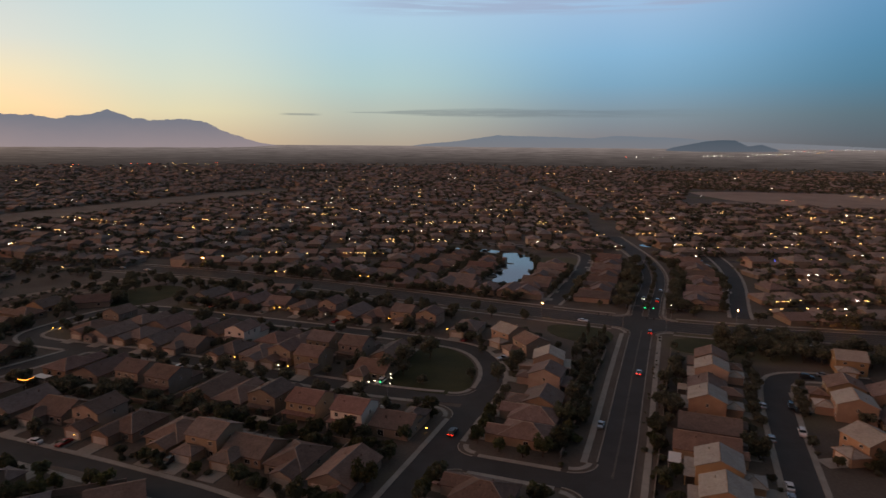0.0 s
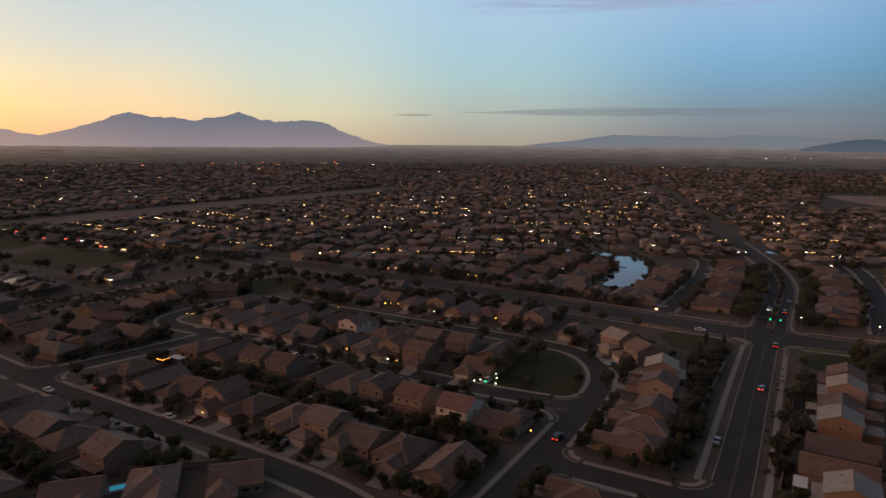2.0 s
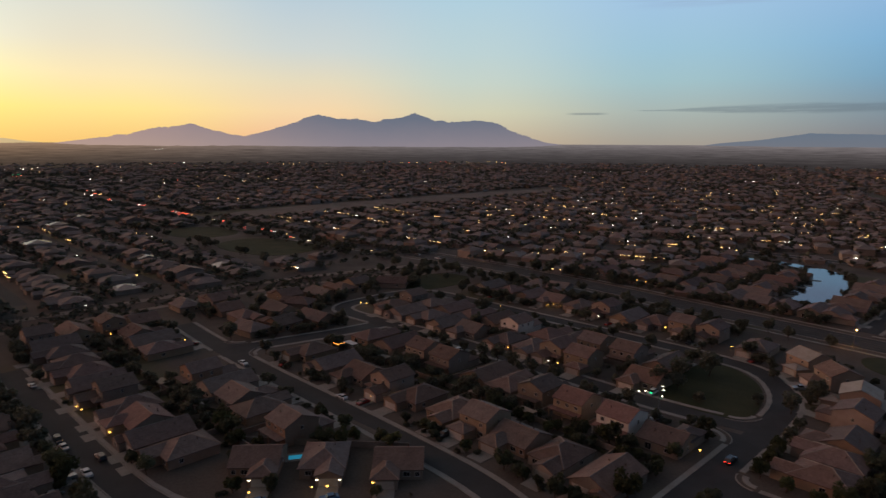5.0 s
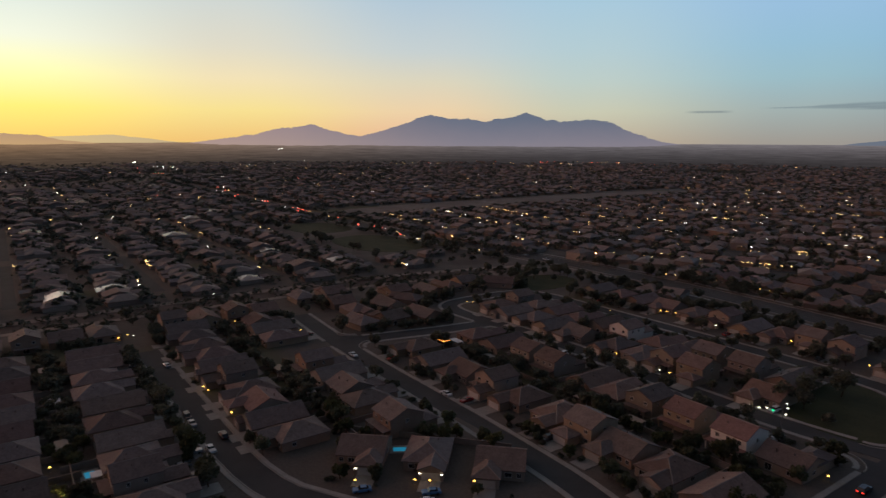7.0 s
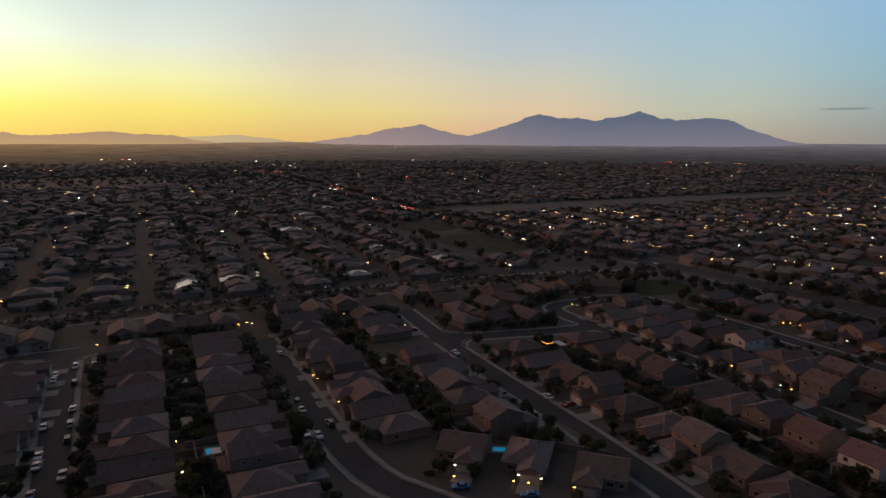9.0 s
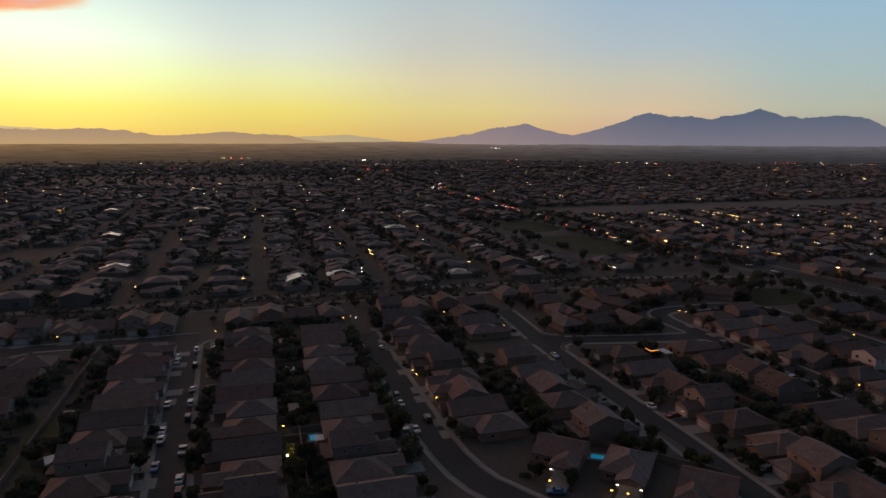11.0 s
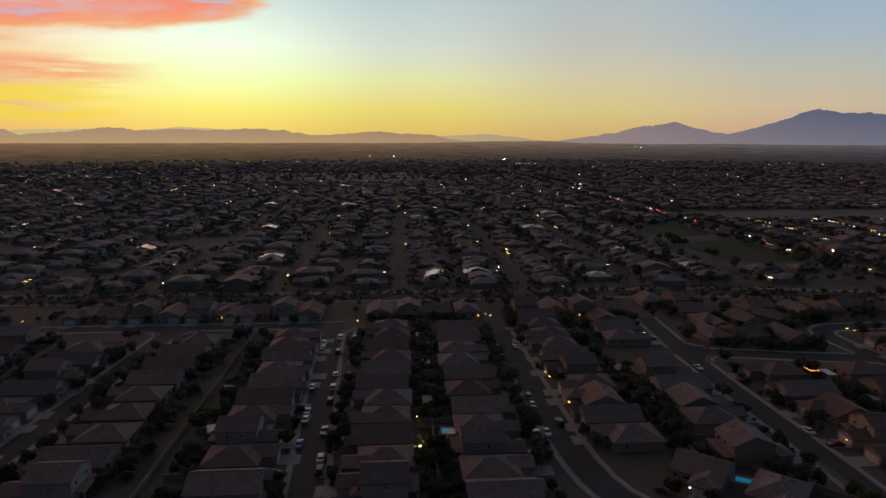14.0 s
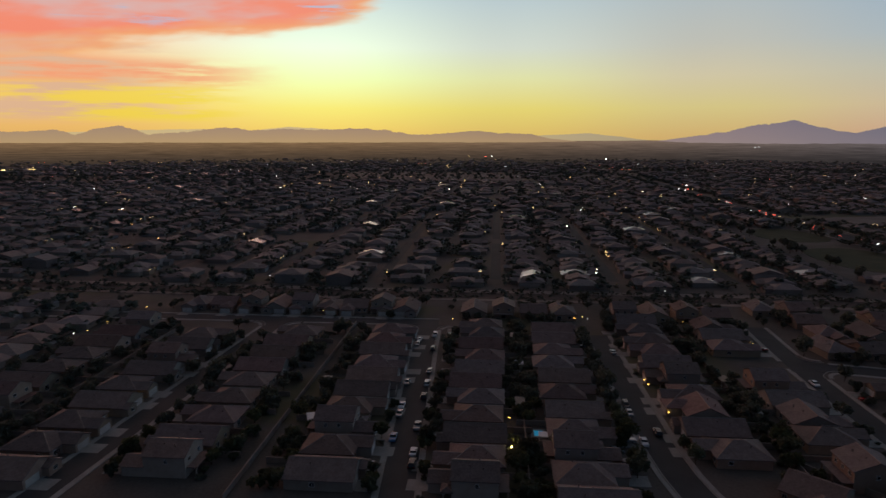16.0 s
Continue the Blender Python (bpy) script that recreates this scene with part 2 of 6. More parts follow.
GARAGE = material("garage_door_paint", (0.46, 0.40, 0.34), (0.62, 0.56, 0.50), 0.7, 3.0, 0.5, vary=0.2)
DOOR = material("door_paint", (0.09, 0.055, 0.04), (0.16, 0.10, 0.07), 0.6, 3.0, 0.5, vary=0.3)
FRAME = material("window_frame_paint", (0.45, 0.42, 0.38), (0.62, 0.58, 0.54), 0.6, 4.0, 0.5, vary=0.1)
PANE = glossy("window_glass", (0.02, 0.022, 0.026), 0.08)
PANE_LIT = glowing("lit_window", (1.0, 0.62, 0.16), 1.2)
BLOCK = material("block_wall", (0.19, 0.15, 0.12), (0.30, 0.24, 0.20), 0.92, 3.0, 0.3, vary=0.1, bump=0.02)


def foliage(name, dark, light, island):
    m = material(name, dark, light, 0.85, 2.0, 0.5, vary=0.35, island=island)
    n = Nodes(m.node_tree)
    b = m.node_tree.nodes["Principled BSDF"]
    o = m.node_tree.nodes["Material Output"]
    t = n.add("ShaderNodeBsdfTranslucent")
    n.link(b.inputs["Base Color"].links[0].from_socket, t.inputs[0])
    mx = n.add("ShaderNodeMixShader")
    mx.inputs[0].default_value = 0.4
    n.link(b.outputs[0], mx.inputs[1])
    n.link(t.outputs[0], mx.inputs[2])
    n.link(mx.outputs[0], o.inputs[0])
    return m


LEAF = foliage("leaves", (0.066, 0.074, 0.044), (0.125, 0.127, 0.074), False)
# paler than LEAF, with a lift for distance haze put into the colour
LEAF_HAZED = foliage("distant_leaves", (0.105, 0.108, 0.078), (0.170, 0.168, 0.122), True)
BARK = material("bark", (0.06, 0.042, 0.03), (0.12, 0.085, 0.06), 0.95, 5.0, 0.6, bump=0.02)
LAMP = glowing("warm_lamp", (1.0, 0.52, 0.08), 6.0)
LAMP_FAR = glowing("distant_warm_lamp", (1.0, 0.60, 0.18), 7.5)
LAMP_FAR_WHITE = glowing("distant_white_lamp", (1.0, 0.90, 0.72), 13.0)
LAMP_FAR_RED = glowing("distant_red_lamp", (1.0, 0.10, 0.05), 9.0)
LAMP_WHITE = glowing("white_lamp", (1.0, 0.86, 0.62), 5.0)
LAMP_RED = glowing("red_lamp", (1.0, 0.04, 0.02), 2.2)
LAMP_GREEN = glowing("green_lamp", (0.01, 1.0, 0.30), 2.2)
LAMP_BLUE = glowing("blue_lamp", (0.06, 0.12, 1.0), 6.0)
STEEL = material("galvanised_steel", (0.20, 0.20, 0.21), (0.32, 0.32, 0.33), 0.5, 4.0, 0.5, metal=0.6)
RUBBER = material("rubber", (0.015, 0.015, 0.015), (0.03, 0.03, 0.03), 0.8, 5.0, 1.0)
CAR_WHITE = glossy("white_car_paint", (0.72, 0.73, 0.76), 0.25)
CAR_SILVER = glossy("silver_car_paint", (0.36, 0.38, 0.41), 0.22, 0.4)
CAR_DARK = glossy("dark_car_paint", (0.03, 0.035, 0.045), 0.2)
CAR_RED = glossy("red_car_paint", (0.25, 0.02, 0.02), 0.25)
CAR_BLUE = glossy("blue_car_paint", (0.10, 0.22, 0.42), 0.25)
CHROME = glossy("chrome", (0.55, 0.55, 0.57), 0.2, 1.0)
WHITE_ROOF = material("white_patio_cover", (0.62, 0.60, 0.60), (0.76, 0.74, 0.74), 0.6, 2.0, 0.4)
SOLAR = glossy("solar_panel_glass", (0.05, 0.06, 0.09), 0.10)
PAINT_LINE = material("road_paint", (0.11, 0.10, 0.085), (0.20, 0.185, 0.16), 0.8, 3.0, 0.4)
# no pool lamp is built; its light is the water's own emission
POOL = glowing("lit_pool_water", (0.05, 0.42, 0.62), 0.28)
WATER = bpy.data.materials.new("lake_water")
WATER.use_nodes = True
nw = Nodes(WATER.node_tree)
bw = WATER.node_tree.nodes["Principled BSDF"]
bw.inputs["Base Color"].default_value = (0.012, 0.018, 0.022, 1)
bw.inputs["Roughness"].default_value = 0.04
bw.inputs["IOR"].default_value = 1.33
rip = nw.add("ShaderNodeBump")
rip.inputs["Distance"].default_value = 0.01
gw = nw.add("ShaderNodeNewGeometry")
nw.link(nw.noise(gw.outputs["Position"], 0.6, 3.0), rip.inputs["Height"])
nw.link(rip.outputs[0], bw.inputs["Normal"])

# ---------- the plan: u runs along the side streets, v across them ----------
AXIS = radians(21)
CA, SA = cos(AXIS), sin(AXIS)


def spot(u, v, z=0.0):
    return Vector((-CA * u + SA * v, SA * u + CA * v, z))


def plan(x, y):
    return -CA * x + SA * y, SA * x + CA * y


def stand(u, v, turn=0.0, z=0.0):
    """A pose on the plan; at turn 0 a thing's front looks down v."""
    p = spot(u, v, z)
    return pose(p.x, p.y, p.z, 0, 0, -21 + turn)


def link_mesh(name, bm, mat, parent=None):
    me = bpy.data.meshes.new(name)
    bm.to_mesh(me)
    bm.free()
    for m in (mat if isinstance(mat, (list, tuple)) else [mat]):
        me.materials.append(m)
    ob = new(name, me)
    if parent:
        ob.parent = parent
    return ob


def part(name, bm, mat, parent, label=""):
    return tagged(link_mesh(name, bm, mat, parent), label)


def box(bm, x0, x1, y0, y1, z0, z1, mat=0):
    v = [bm.verts.new((x, y, z)) for z in (z0, z1) for x, y in ((x0, y0), (x1, y0), (x1, y1), (x0, y1))]
    for f in ((3, 2, 1, 0), (4, 5, 6, 7), (0, 1, 5, 4), (1, 2, 6, 5), (2, 3, 7, 6), (3, 0, 4, 7)):
        bm.faces.new([v[i] for i in f]).material_index = mat


def sheet_mesh(verts, faces):
    bm = bmesh.new()
    vs = [bm.verts.new(p) for p in verts]
    for f in faces:
        bm.faces.new([vs[i] for i in f])
    return bm


def smooth_line(pts, step=4.0):
    """A polyline through the plan points, with rounded bends."""
    pts = [Vector(p) for p in pts]
    for _ in range(2):
        if len(pts) > 2:
            nxt = [pts[0]]
            for a, b in zip(pts, pts[1:]):
                nxt += [a.lerp(b, 0.25), a.lerp(b, 0.75)]
            pts = nxt + [pts[-1]]
    res = [pts[0]]
    for a, b in zip(pts, pts[1:]):
        k = max(1, int((b - a).length / step))
        res += [a.lerp(b, (i + 1) / k) for i in range(k)]
    return res


def offset_line(line, d):
    res = []
    for i, p in enumerate(line):
        t = (line[min(i + 1, len(line) - 1)] - line[max(i - 1, 0)]).normalized()
        res.append(p + Vector((-t.y, t.x)) * d)
    return res


def ribbon(name, line, half, z, thick, mat, parent=None):
    """A slab that follows a line of the plan."""
    bm = bmesh.new()
    a, b = offset_line(line, half), offset_line(line, -half)
    rings = []
    for p, q in zip(a, b):
        w0, w1 = spot(p.x, p.y), spot(q.x, q.y)
        rings.append([bm.verts.new((c.x, c.y, h)) for c, h in ((w0, z - thick), (w0, z), (w1, z), (w1, z - thick))])
    for r, s in zip(rings, rings[1:]):
        for i in range(3):
            bm.faces.new((r[i], s[i], s[i + 1], r[i + 1]))
    for r in (rings[0], rings[-1]):
        bm.faces.new(r)
    bmesh.ops.recalc_face_normals(bm, faces=bm.faces)
    return link_mesh(name, bm, mat, parent)


# ---------- ground: one sheet, rising gently to the far desert ----------
def rise(r):
    return 0.0 if r < 2200 else 66.0 * ((r - 2200) / 2600) ** 1.5


bm = bmesh.new()
radii = [60, 120, 200, 300, 420, 560, 740, 960, 1240, 1600, 2000, 2200, 2500, 2800, 3200, 3600, 4000, 4400, 4800]
SEG = 120
centre = bm.verts.new((0, 0, 0))
last = None
for r in radii:
    ring = [bm.verts.new((r * cos(2 * pi * i / SEG), r * sin(2 * pi * i / SEG), rise(r))) for i in range(SEG)]
    for i in range(SEG):
        j = (i + 1) % SEG
        if last:
            bm.faces.new((last[i], ring[i], ring[j], last[j]))
        else:
            bm.faces.new((centre, ring[i], ring[j]))
    last = ring
tagged(link_mesh("ground", bm, SOIL), "bare brown desert soil running out to the horizon", "ground", kind="structure")

# ---------- streets: name, line, width, pavement offset (0: none) ----------
STREETS = {
    "collector": ([(13, -60), (13.6, 155), (15.6, 225), (16.9, 284), (17, 309)], 9.2, 3.9),
    "avenue": ([(17, 309), (18.2, 363), (17.4, 412), (20.8, 450), (29.3, 493), (42, 535), (66, 610)], 13.0, 2.2),
    "arterial": ([(-700, 420), (-260, 356), (-80, 324), (-22, 313), (30, 311), (90, 315), (190, 325), (260, 328), (330, 324), (432, 308), (571, 300), (761, 300), (1500, 300)], 18.0, 6.0),
    "side": ([(18, 153), (60, 152)], 8.2, 1.4),
    "entry": ([(62, 40), (61, 120), (61, 195), (63, 222), (78, 245), (100, 249), (150, 248), (226, 246), (258, 245), (270, 232), (269, 205)], 8.0, 1.3),
    "middle": ([(61, 194), (90, 188.5), (140, 188.5), (200, 189.5), (232, 185), (258, 183), (268, 190), (269, 206)], 8.4, 1.4),
    "lower": ([(61, 92), (78, 105), (96, 111.2), (130, 112.4), (170, 112.6), (200, 112), (245, 113), (290, 116)], 8.2, 1.4),
    "cross": ([(240, 112), (236, 135), (230, 160), (227, 185)], 9.0, 1.4),
    "second": ([(62, 84), (100, 74), (126, 58), (146, 46.5), (200, 45.3), (272, 44)], 8.4, 1.5),
    "first": ([(60, -17), (140, -23), (180, -25), (240, -28.5), (286, -30)], 8.6, 1.4),
    "zero": ([(60, -112), (140, -108), (210, -104), (284, -100)], 8.2, 1.4),
    "terrace": ([(286, -230), (286, -100), (286, -26)], 8.6, 1.4),
    "close": ([(-31, 60), (-31, 160), (-31, 244), (-38, 260), (-66, 262)], 8.6, 1.4),
    "lakeside": ([(66, 332), (65, 360), (65, 432), (70, 490), (80, 504), (100, 522), (190, 520)], 8.4, 1.4),
    "bend": ([(-27, 340), (-27, 363), (-30, 433), (-26, 493), (-14, 555), (0, 580)], 8.6, 1.4),
}
LINES = {k: smooth_line(p) for k, (p, wd, sw) in STREETS.items()}


SEG_A, SEG_D, SEG_H, SEG_K = [], [], [], []
for k, line in LINES.items():
    for p, q in zip(line, line[1:]):
        SEG_A.append((p.x, p.y)), SEG_D.append((q.x - p.x, q.y - p.y)), SEG_H.append(STREETS[k][1] / 2), SEG_K.append(k)
SEG_A, SEG_D, SEG_H, SEG_K = np.array(SEG_A), np.array(SEG_D), np.array(SEG_H), np.array(SEG_K)
SEG_L = (SEG_D ** 2).sum(1) + 1e-9


def on_street(p, but=None, extra=0.0):
    rel = np.array((p.x, p.y)) - SEG_A
    s = np.clip((rel * SEG_D).sum(1) / SEG_L, 0, 1)
    d = np.hypot(*(rel - SEG_D * s[:, None]).T)
    hit = d < SEG_H + extra
    return bool((hit & (SEG_K != but)).any()) if but else bool(hit.any())


def runs(line, keep, least=3):
    res, cur = [], []
    for p in line:
        if keep(p):
            cur.append(p)
        else:
            if len(cur) >= least:
                res.append(cur)
            cur = []
    if len(cur) >= least:
        res.append(cur)
    return res


# rounded corners: where two kerbs would cross, and the way into the lot
CORNERS = [(18.4, 157.2, 1, 1, 7), (18.3, 149.0, 1, -1, 7), (56.9, 156.2, -1, 1, 6), (56.9, 148.0, -1, -1, 6), (21.7, 302.0, 1, -1, 9), (12.3, 302.6, -1, -1, 9), (23.6, 320.2, 1, 1, 9), (10.8, 320.8, -1, 1, 9),
           (235.2, 116.9, -1, 1, 8), (244.2, 117.2, 1, 1, 7), (65.0, 194.0, 1, 1, 8), (65.0, 185.4, 1, -1, 8), (281.6, -25.8, -1, 1, 7), (281.6, -34.2, -1, -1, 7), (281.6, -96.0, -1, 1, 7), (281.6, -104.2, -1, -1, 7)]


def cut(p):
    return any((p - Vector((u, v))).length < r + 0.5 for u, v, su, sv, r in CORNERS)


for u, v, su, sv, r in CORNERS:
    arc = [Vector((u + su * r - su * r * sin(a), v + sv * r - sv * r * cos(a))) for a in (i * pi / 16 for i in range(9))]
    bm = bmesh.new()
    bm.faces.new([bm.verts.new(spot(q.x, q.y, 0.046)) for q in [Vector((u - su * 0.5, v - sv * 0.5))] + arc])
    bmesh.ops.recalc_face_normals(bm, faces=bm.faces)
    corner = tagged(link_mesh("road_corner", bm, ASPHALT), "rounded asphalt street corner with concrete kerb", "street", kind="structure")
    ribbon("kerb", arc, 0.16, 0.19, 0.19, CONCRETE, corner)
    mid = Vector((u + su * r, v + sv * r))
    ribbon("sidewalk", [mid + (q - mid) * (max(0.25, 1 - 2.2 / r)) for q in arc], 0.75, 0.17, 0.17, CONCRETE, corner)
for i, (k, line) in enumerate(LINES.items()):
    wd, sw = STREETS[k][1:]
    road = tagged(ribbon("road", line, wd / 2, 0.05 + 0.004 * i, 0.05, ASPHALT), "dark grey asphalt street between low concrete kerbs", "street", kind="structure")
    dense = smooth_line([tuple(p) for p in STREETS[k][0]], 1.5)
    for side in (1, -1):
        for run in runs(offset_line(dense, side * (wd / 2 + 0.12)), lambda p: -400 < p.x < 620 and p.y < 640 and not on_street(p, k, 0.6) and not cut(p)):
            ribbon("kerb", run, 0.16, 0.19, 0.19, CONCRETE, road)
        if sw:
            for run in runs(offset_line(dense, side * (wd / 2 + sw - 0.4)), lambda p: -400 < p.x < 620 and p.y < 640 and not on_street(p, k, 0.4) and not cut(p)):
                ribbon("sidewalk", run, 0.65 if k != "collector" else 0.9, 0.17, 0.17, CONCRETE, road)

# painted lane lines
lane = tagged(new("lane_markings", None), "worn white and yellow lane lines on asphalt", "road marking", kind="structure")
for k, d in (("collector", -0.15), ("collector", 0.15), ("arterial", -1.7), ("arterial", 1.7), ("arterial", 5.2), ("arterial", -5.2)):
    for run in runs(offset_line(smooth_line(STREETS[k][0], 3.0), d), lambda p: -140 < p.x < 420 and p.y < 480 and not on_street(p, k, 2.0)):
        ribbon("line", run, 0.09, 0.125, 0.02, PAINT_LINE, lane)

# planted median of the collector north of the crossing
MEDIAN = smooth_line([(17.4, 326), (18.0, 363), (17.6, 412), (20.8, 450), (29, 492)], 4.0)
med = tagged(ribbon("median", MEDIAN, 1.5, 0.22, 0.22, CONCRETE), "raised median of earth inside a concrete kerb", "median", kind="structure")
ribbon("median_soil", MEDIAN, 1.25, 0.235, 0.02, GRAVEL, med)

# ---------- houses ----------
def gable(bm, walls, x0, x1, y0, y1, z, pitch, along, over=0.45, thick=0.2):
    """A gabled roof slab over a rectangle, its ridge along x or y; the gable ends go to the wall mesh."""
    def P(a, b, c):
        return (a, b, c) if along == "x" else (b, a, c)
    if along == "y":
        x0, x1, y0, y1 = y0, y1, x0, x1
    mid, half = (y0 + y1) / 2, (y1 - y0) / 2
    h = half * pitch
    e = over * pitch
    prof = [(y0 - over, z - e), (mid, z + h), (y1 + over, z - e), (y1 + over, z - e + thick), (mid, z + h + thick), (y0 - over, z - e + thick)]
    a = [bm.verts.new(P(x0 - over * 0.7, b, c)) for b, c in prof]
    b_ = [bm.verts.new(P(x1 + over * 0.7, b, c)) for b, c in prof]
    for i in range(6):
        j = (i + 1) % 6
        bm.faces.new((a[i], a[j], b_[j], b_[i]))
    for r in (a, b_):
        bm.faces.new((r[0], r[1], r[4], r[5]))
        bm.faces.new((r[1], r[2], r[3], r[4]))
    for x in (x0, x1):
        walls.faces.new([walls.verts.new(P(x, b, c)) for b, c in ((y0, z), (mid, z + h), (y1, z))])
    return [(Vector(P(x0 - over * 0.7, mid, z + h + thick)), Vector(P(x1 + over * 0.7, mid, z + h + thick)))]


def hip(bm, x0, x1, y0, y1, z, pitch, over=0.45, thick=0.2):
    e = over * pitch
    X0, X1, Y0, Y1, Z = x0 - over, x1 + over, y0 - over, y1 + over, z - e
    half = min(X1 - X0, Y1 - Y0) / 2
    h = half * pitch
    low = [bm.verts.new(p) for p in ((X0, Y0, Z), (X1, Y0, Z), (X1, Y1, Z), (X0, Y1, Z))]
    top = [bm.verts.new((v.co.x, v.co.y, Z + thick)) for v in low]
    if X1 - X0 > Y1 - Y0:
        a, b = (X0 + half, (Y0 + Y1) / 2, Z + h + thick), (X1 - half + 0.01, (Y0 + Y1) / 2, Z + h + thick)
        ra, rb = bm.verts.new(a), bm.verts.new(b)
        bm.faces.new((top[0], top[1], rb, ra)), bm.faces.new((top[2], top[3], ra, rb))
        bm.faces.new((top[1], top[2], rb)), bm.faces.new((top[3], top[0], ra))
        ends = [(0, a), (3, a), (1, b), (2, b)]
    else:
        a, b = ((X0 + X1) / 2, Y0 + half, Z + h + thick), ((X0 + X1) / 2, Y1 - half + 0.01, Z + h + thick)
        ra, rb = bm.verts.new(a), bm.verts.new(b)
        bm.faces.new((top[0], top[1], ra)), bm.faces.new((top[2], top[3], rb))
        bm.faces.new((top[1], top[2], rb, ra)), bm.faces.new((top[3], top[0], ra, rb))
        ends = [(0, a), (1, a), (2, b), (3, b)]
    for i in range(4):
        j = (i + 1) % 4
        bm.faces.new((low[i], low[j], top[j], top[i]))
    bm.faces.new(low[::-1])
    return [(Vector(a), Vector(b))] + [(top[i].co.copy(), Vector(p)) for i, p in ends]


def ridge_caps(bm, lines):
    """Rows of half-round cap tiles along ridges and hips."""
    for a, b in lines:
        d = b - a
        if d.length < 0.5:
            continue
        side = d.cross(Vector((0, 0, 1))).normalized() * 0.15
        lift = Vector((0, 0, 0.10))
        k = max(1, int(d.length / 1.2))
        for i in range(k):
            p, q = a + d * (i / k), a + d * ((i + 0.97) / k)
            r = [bm.verts.new(c) for c in (p - side, p + lift * 1.25, p + side, q - side, q + lift, q + side)]
            for f in ((0, 1, 4, 3), (1, 2, 5, 4), (0, 2, 1), (3, 4, 5)):
                bm.faces.new([r[n] for n in f])


def pane_window(house, x, y, z, wd, ht, face, lit=False):
    """A window in the wall: raised frame with a mullion, and a pane behind it. face: which way it looks (x or y and sign)."""
    fr, pn = bmesh.new(), bmesh.new()
    t = 0.09
    for x0, x1, z0, z1 in ((-wd / 2, wd / 2, 0, t), (-wd / 2, wd / 2, ht - t, ht), (-wd / 2, -wd / 2 + t, t, ht - t), (wd / 2 - t, wd / 2, t, ht - t), (-t / 3, t / 3, t, ht - t)):
        box(fr, x0, x1, -0.07, 0.04, z0, z1)
    box(pn, -wd / 2 + t, wd / 2 - t, -0.02, 0.03, t, ht - t)
    turn = {"-y": 0, "+x": 90, "+y": 180, "-x": -90}[face]
    m = pose(x, y, z, 0, 0, turn)
    for b in (fr, pn):
        b.transform(m)
    f = part("window", fr, FRAME, house)
    part("pane", pn, PANE_LIT if lit else PANE, f)


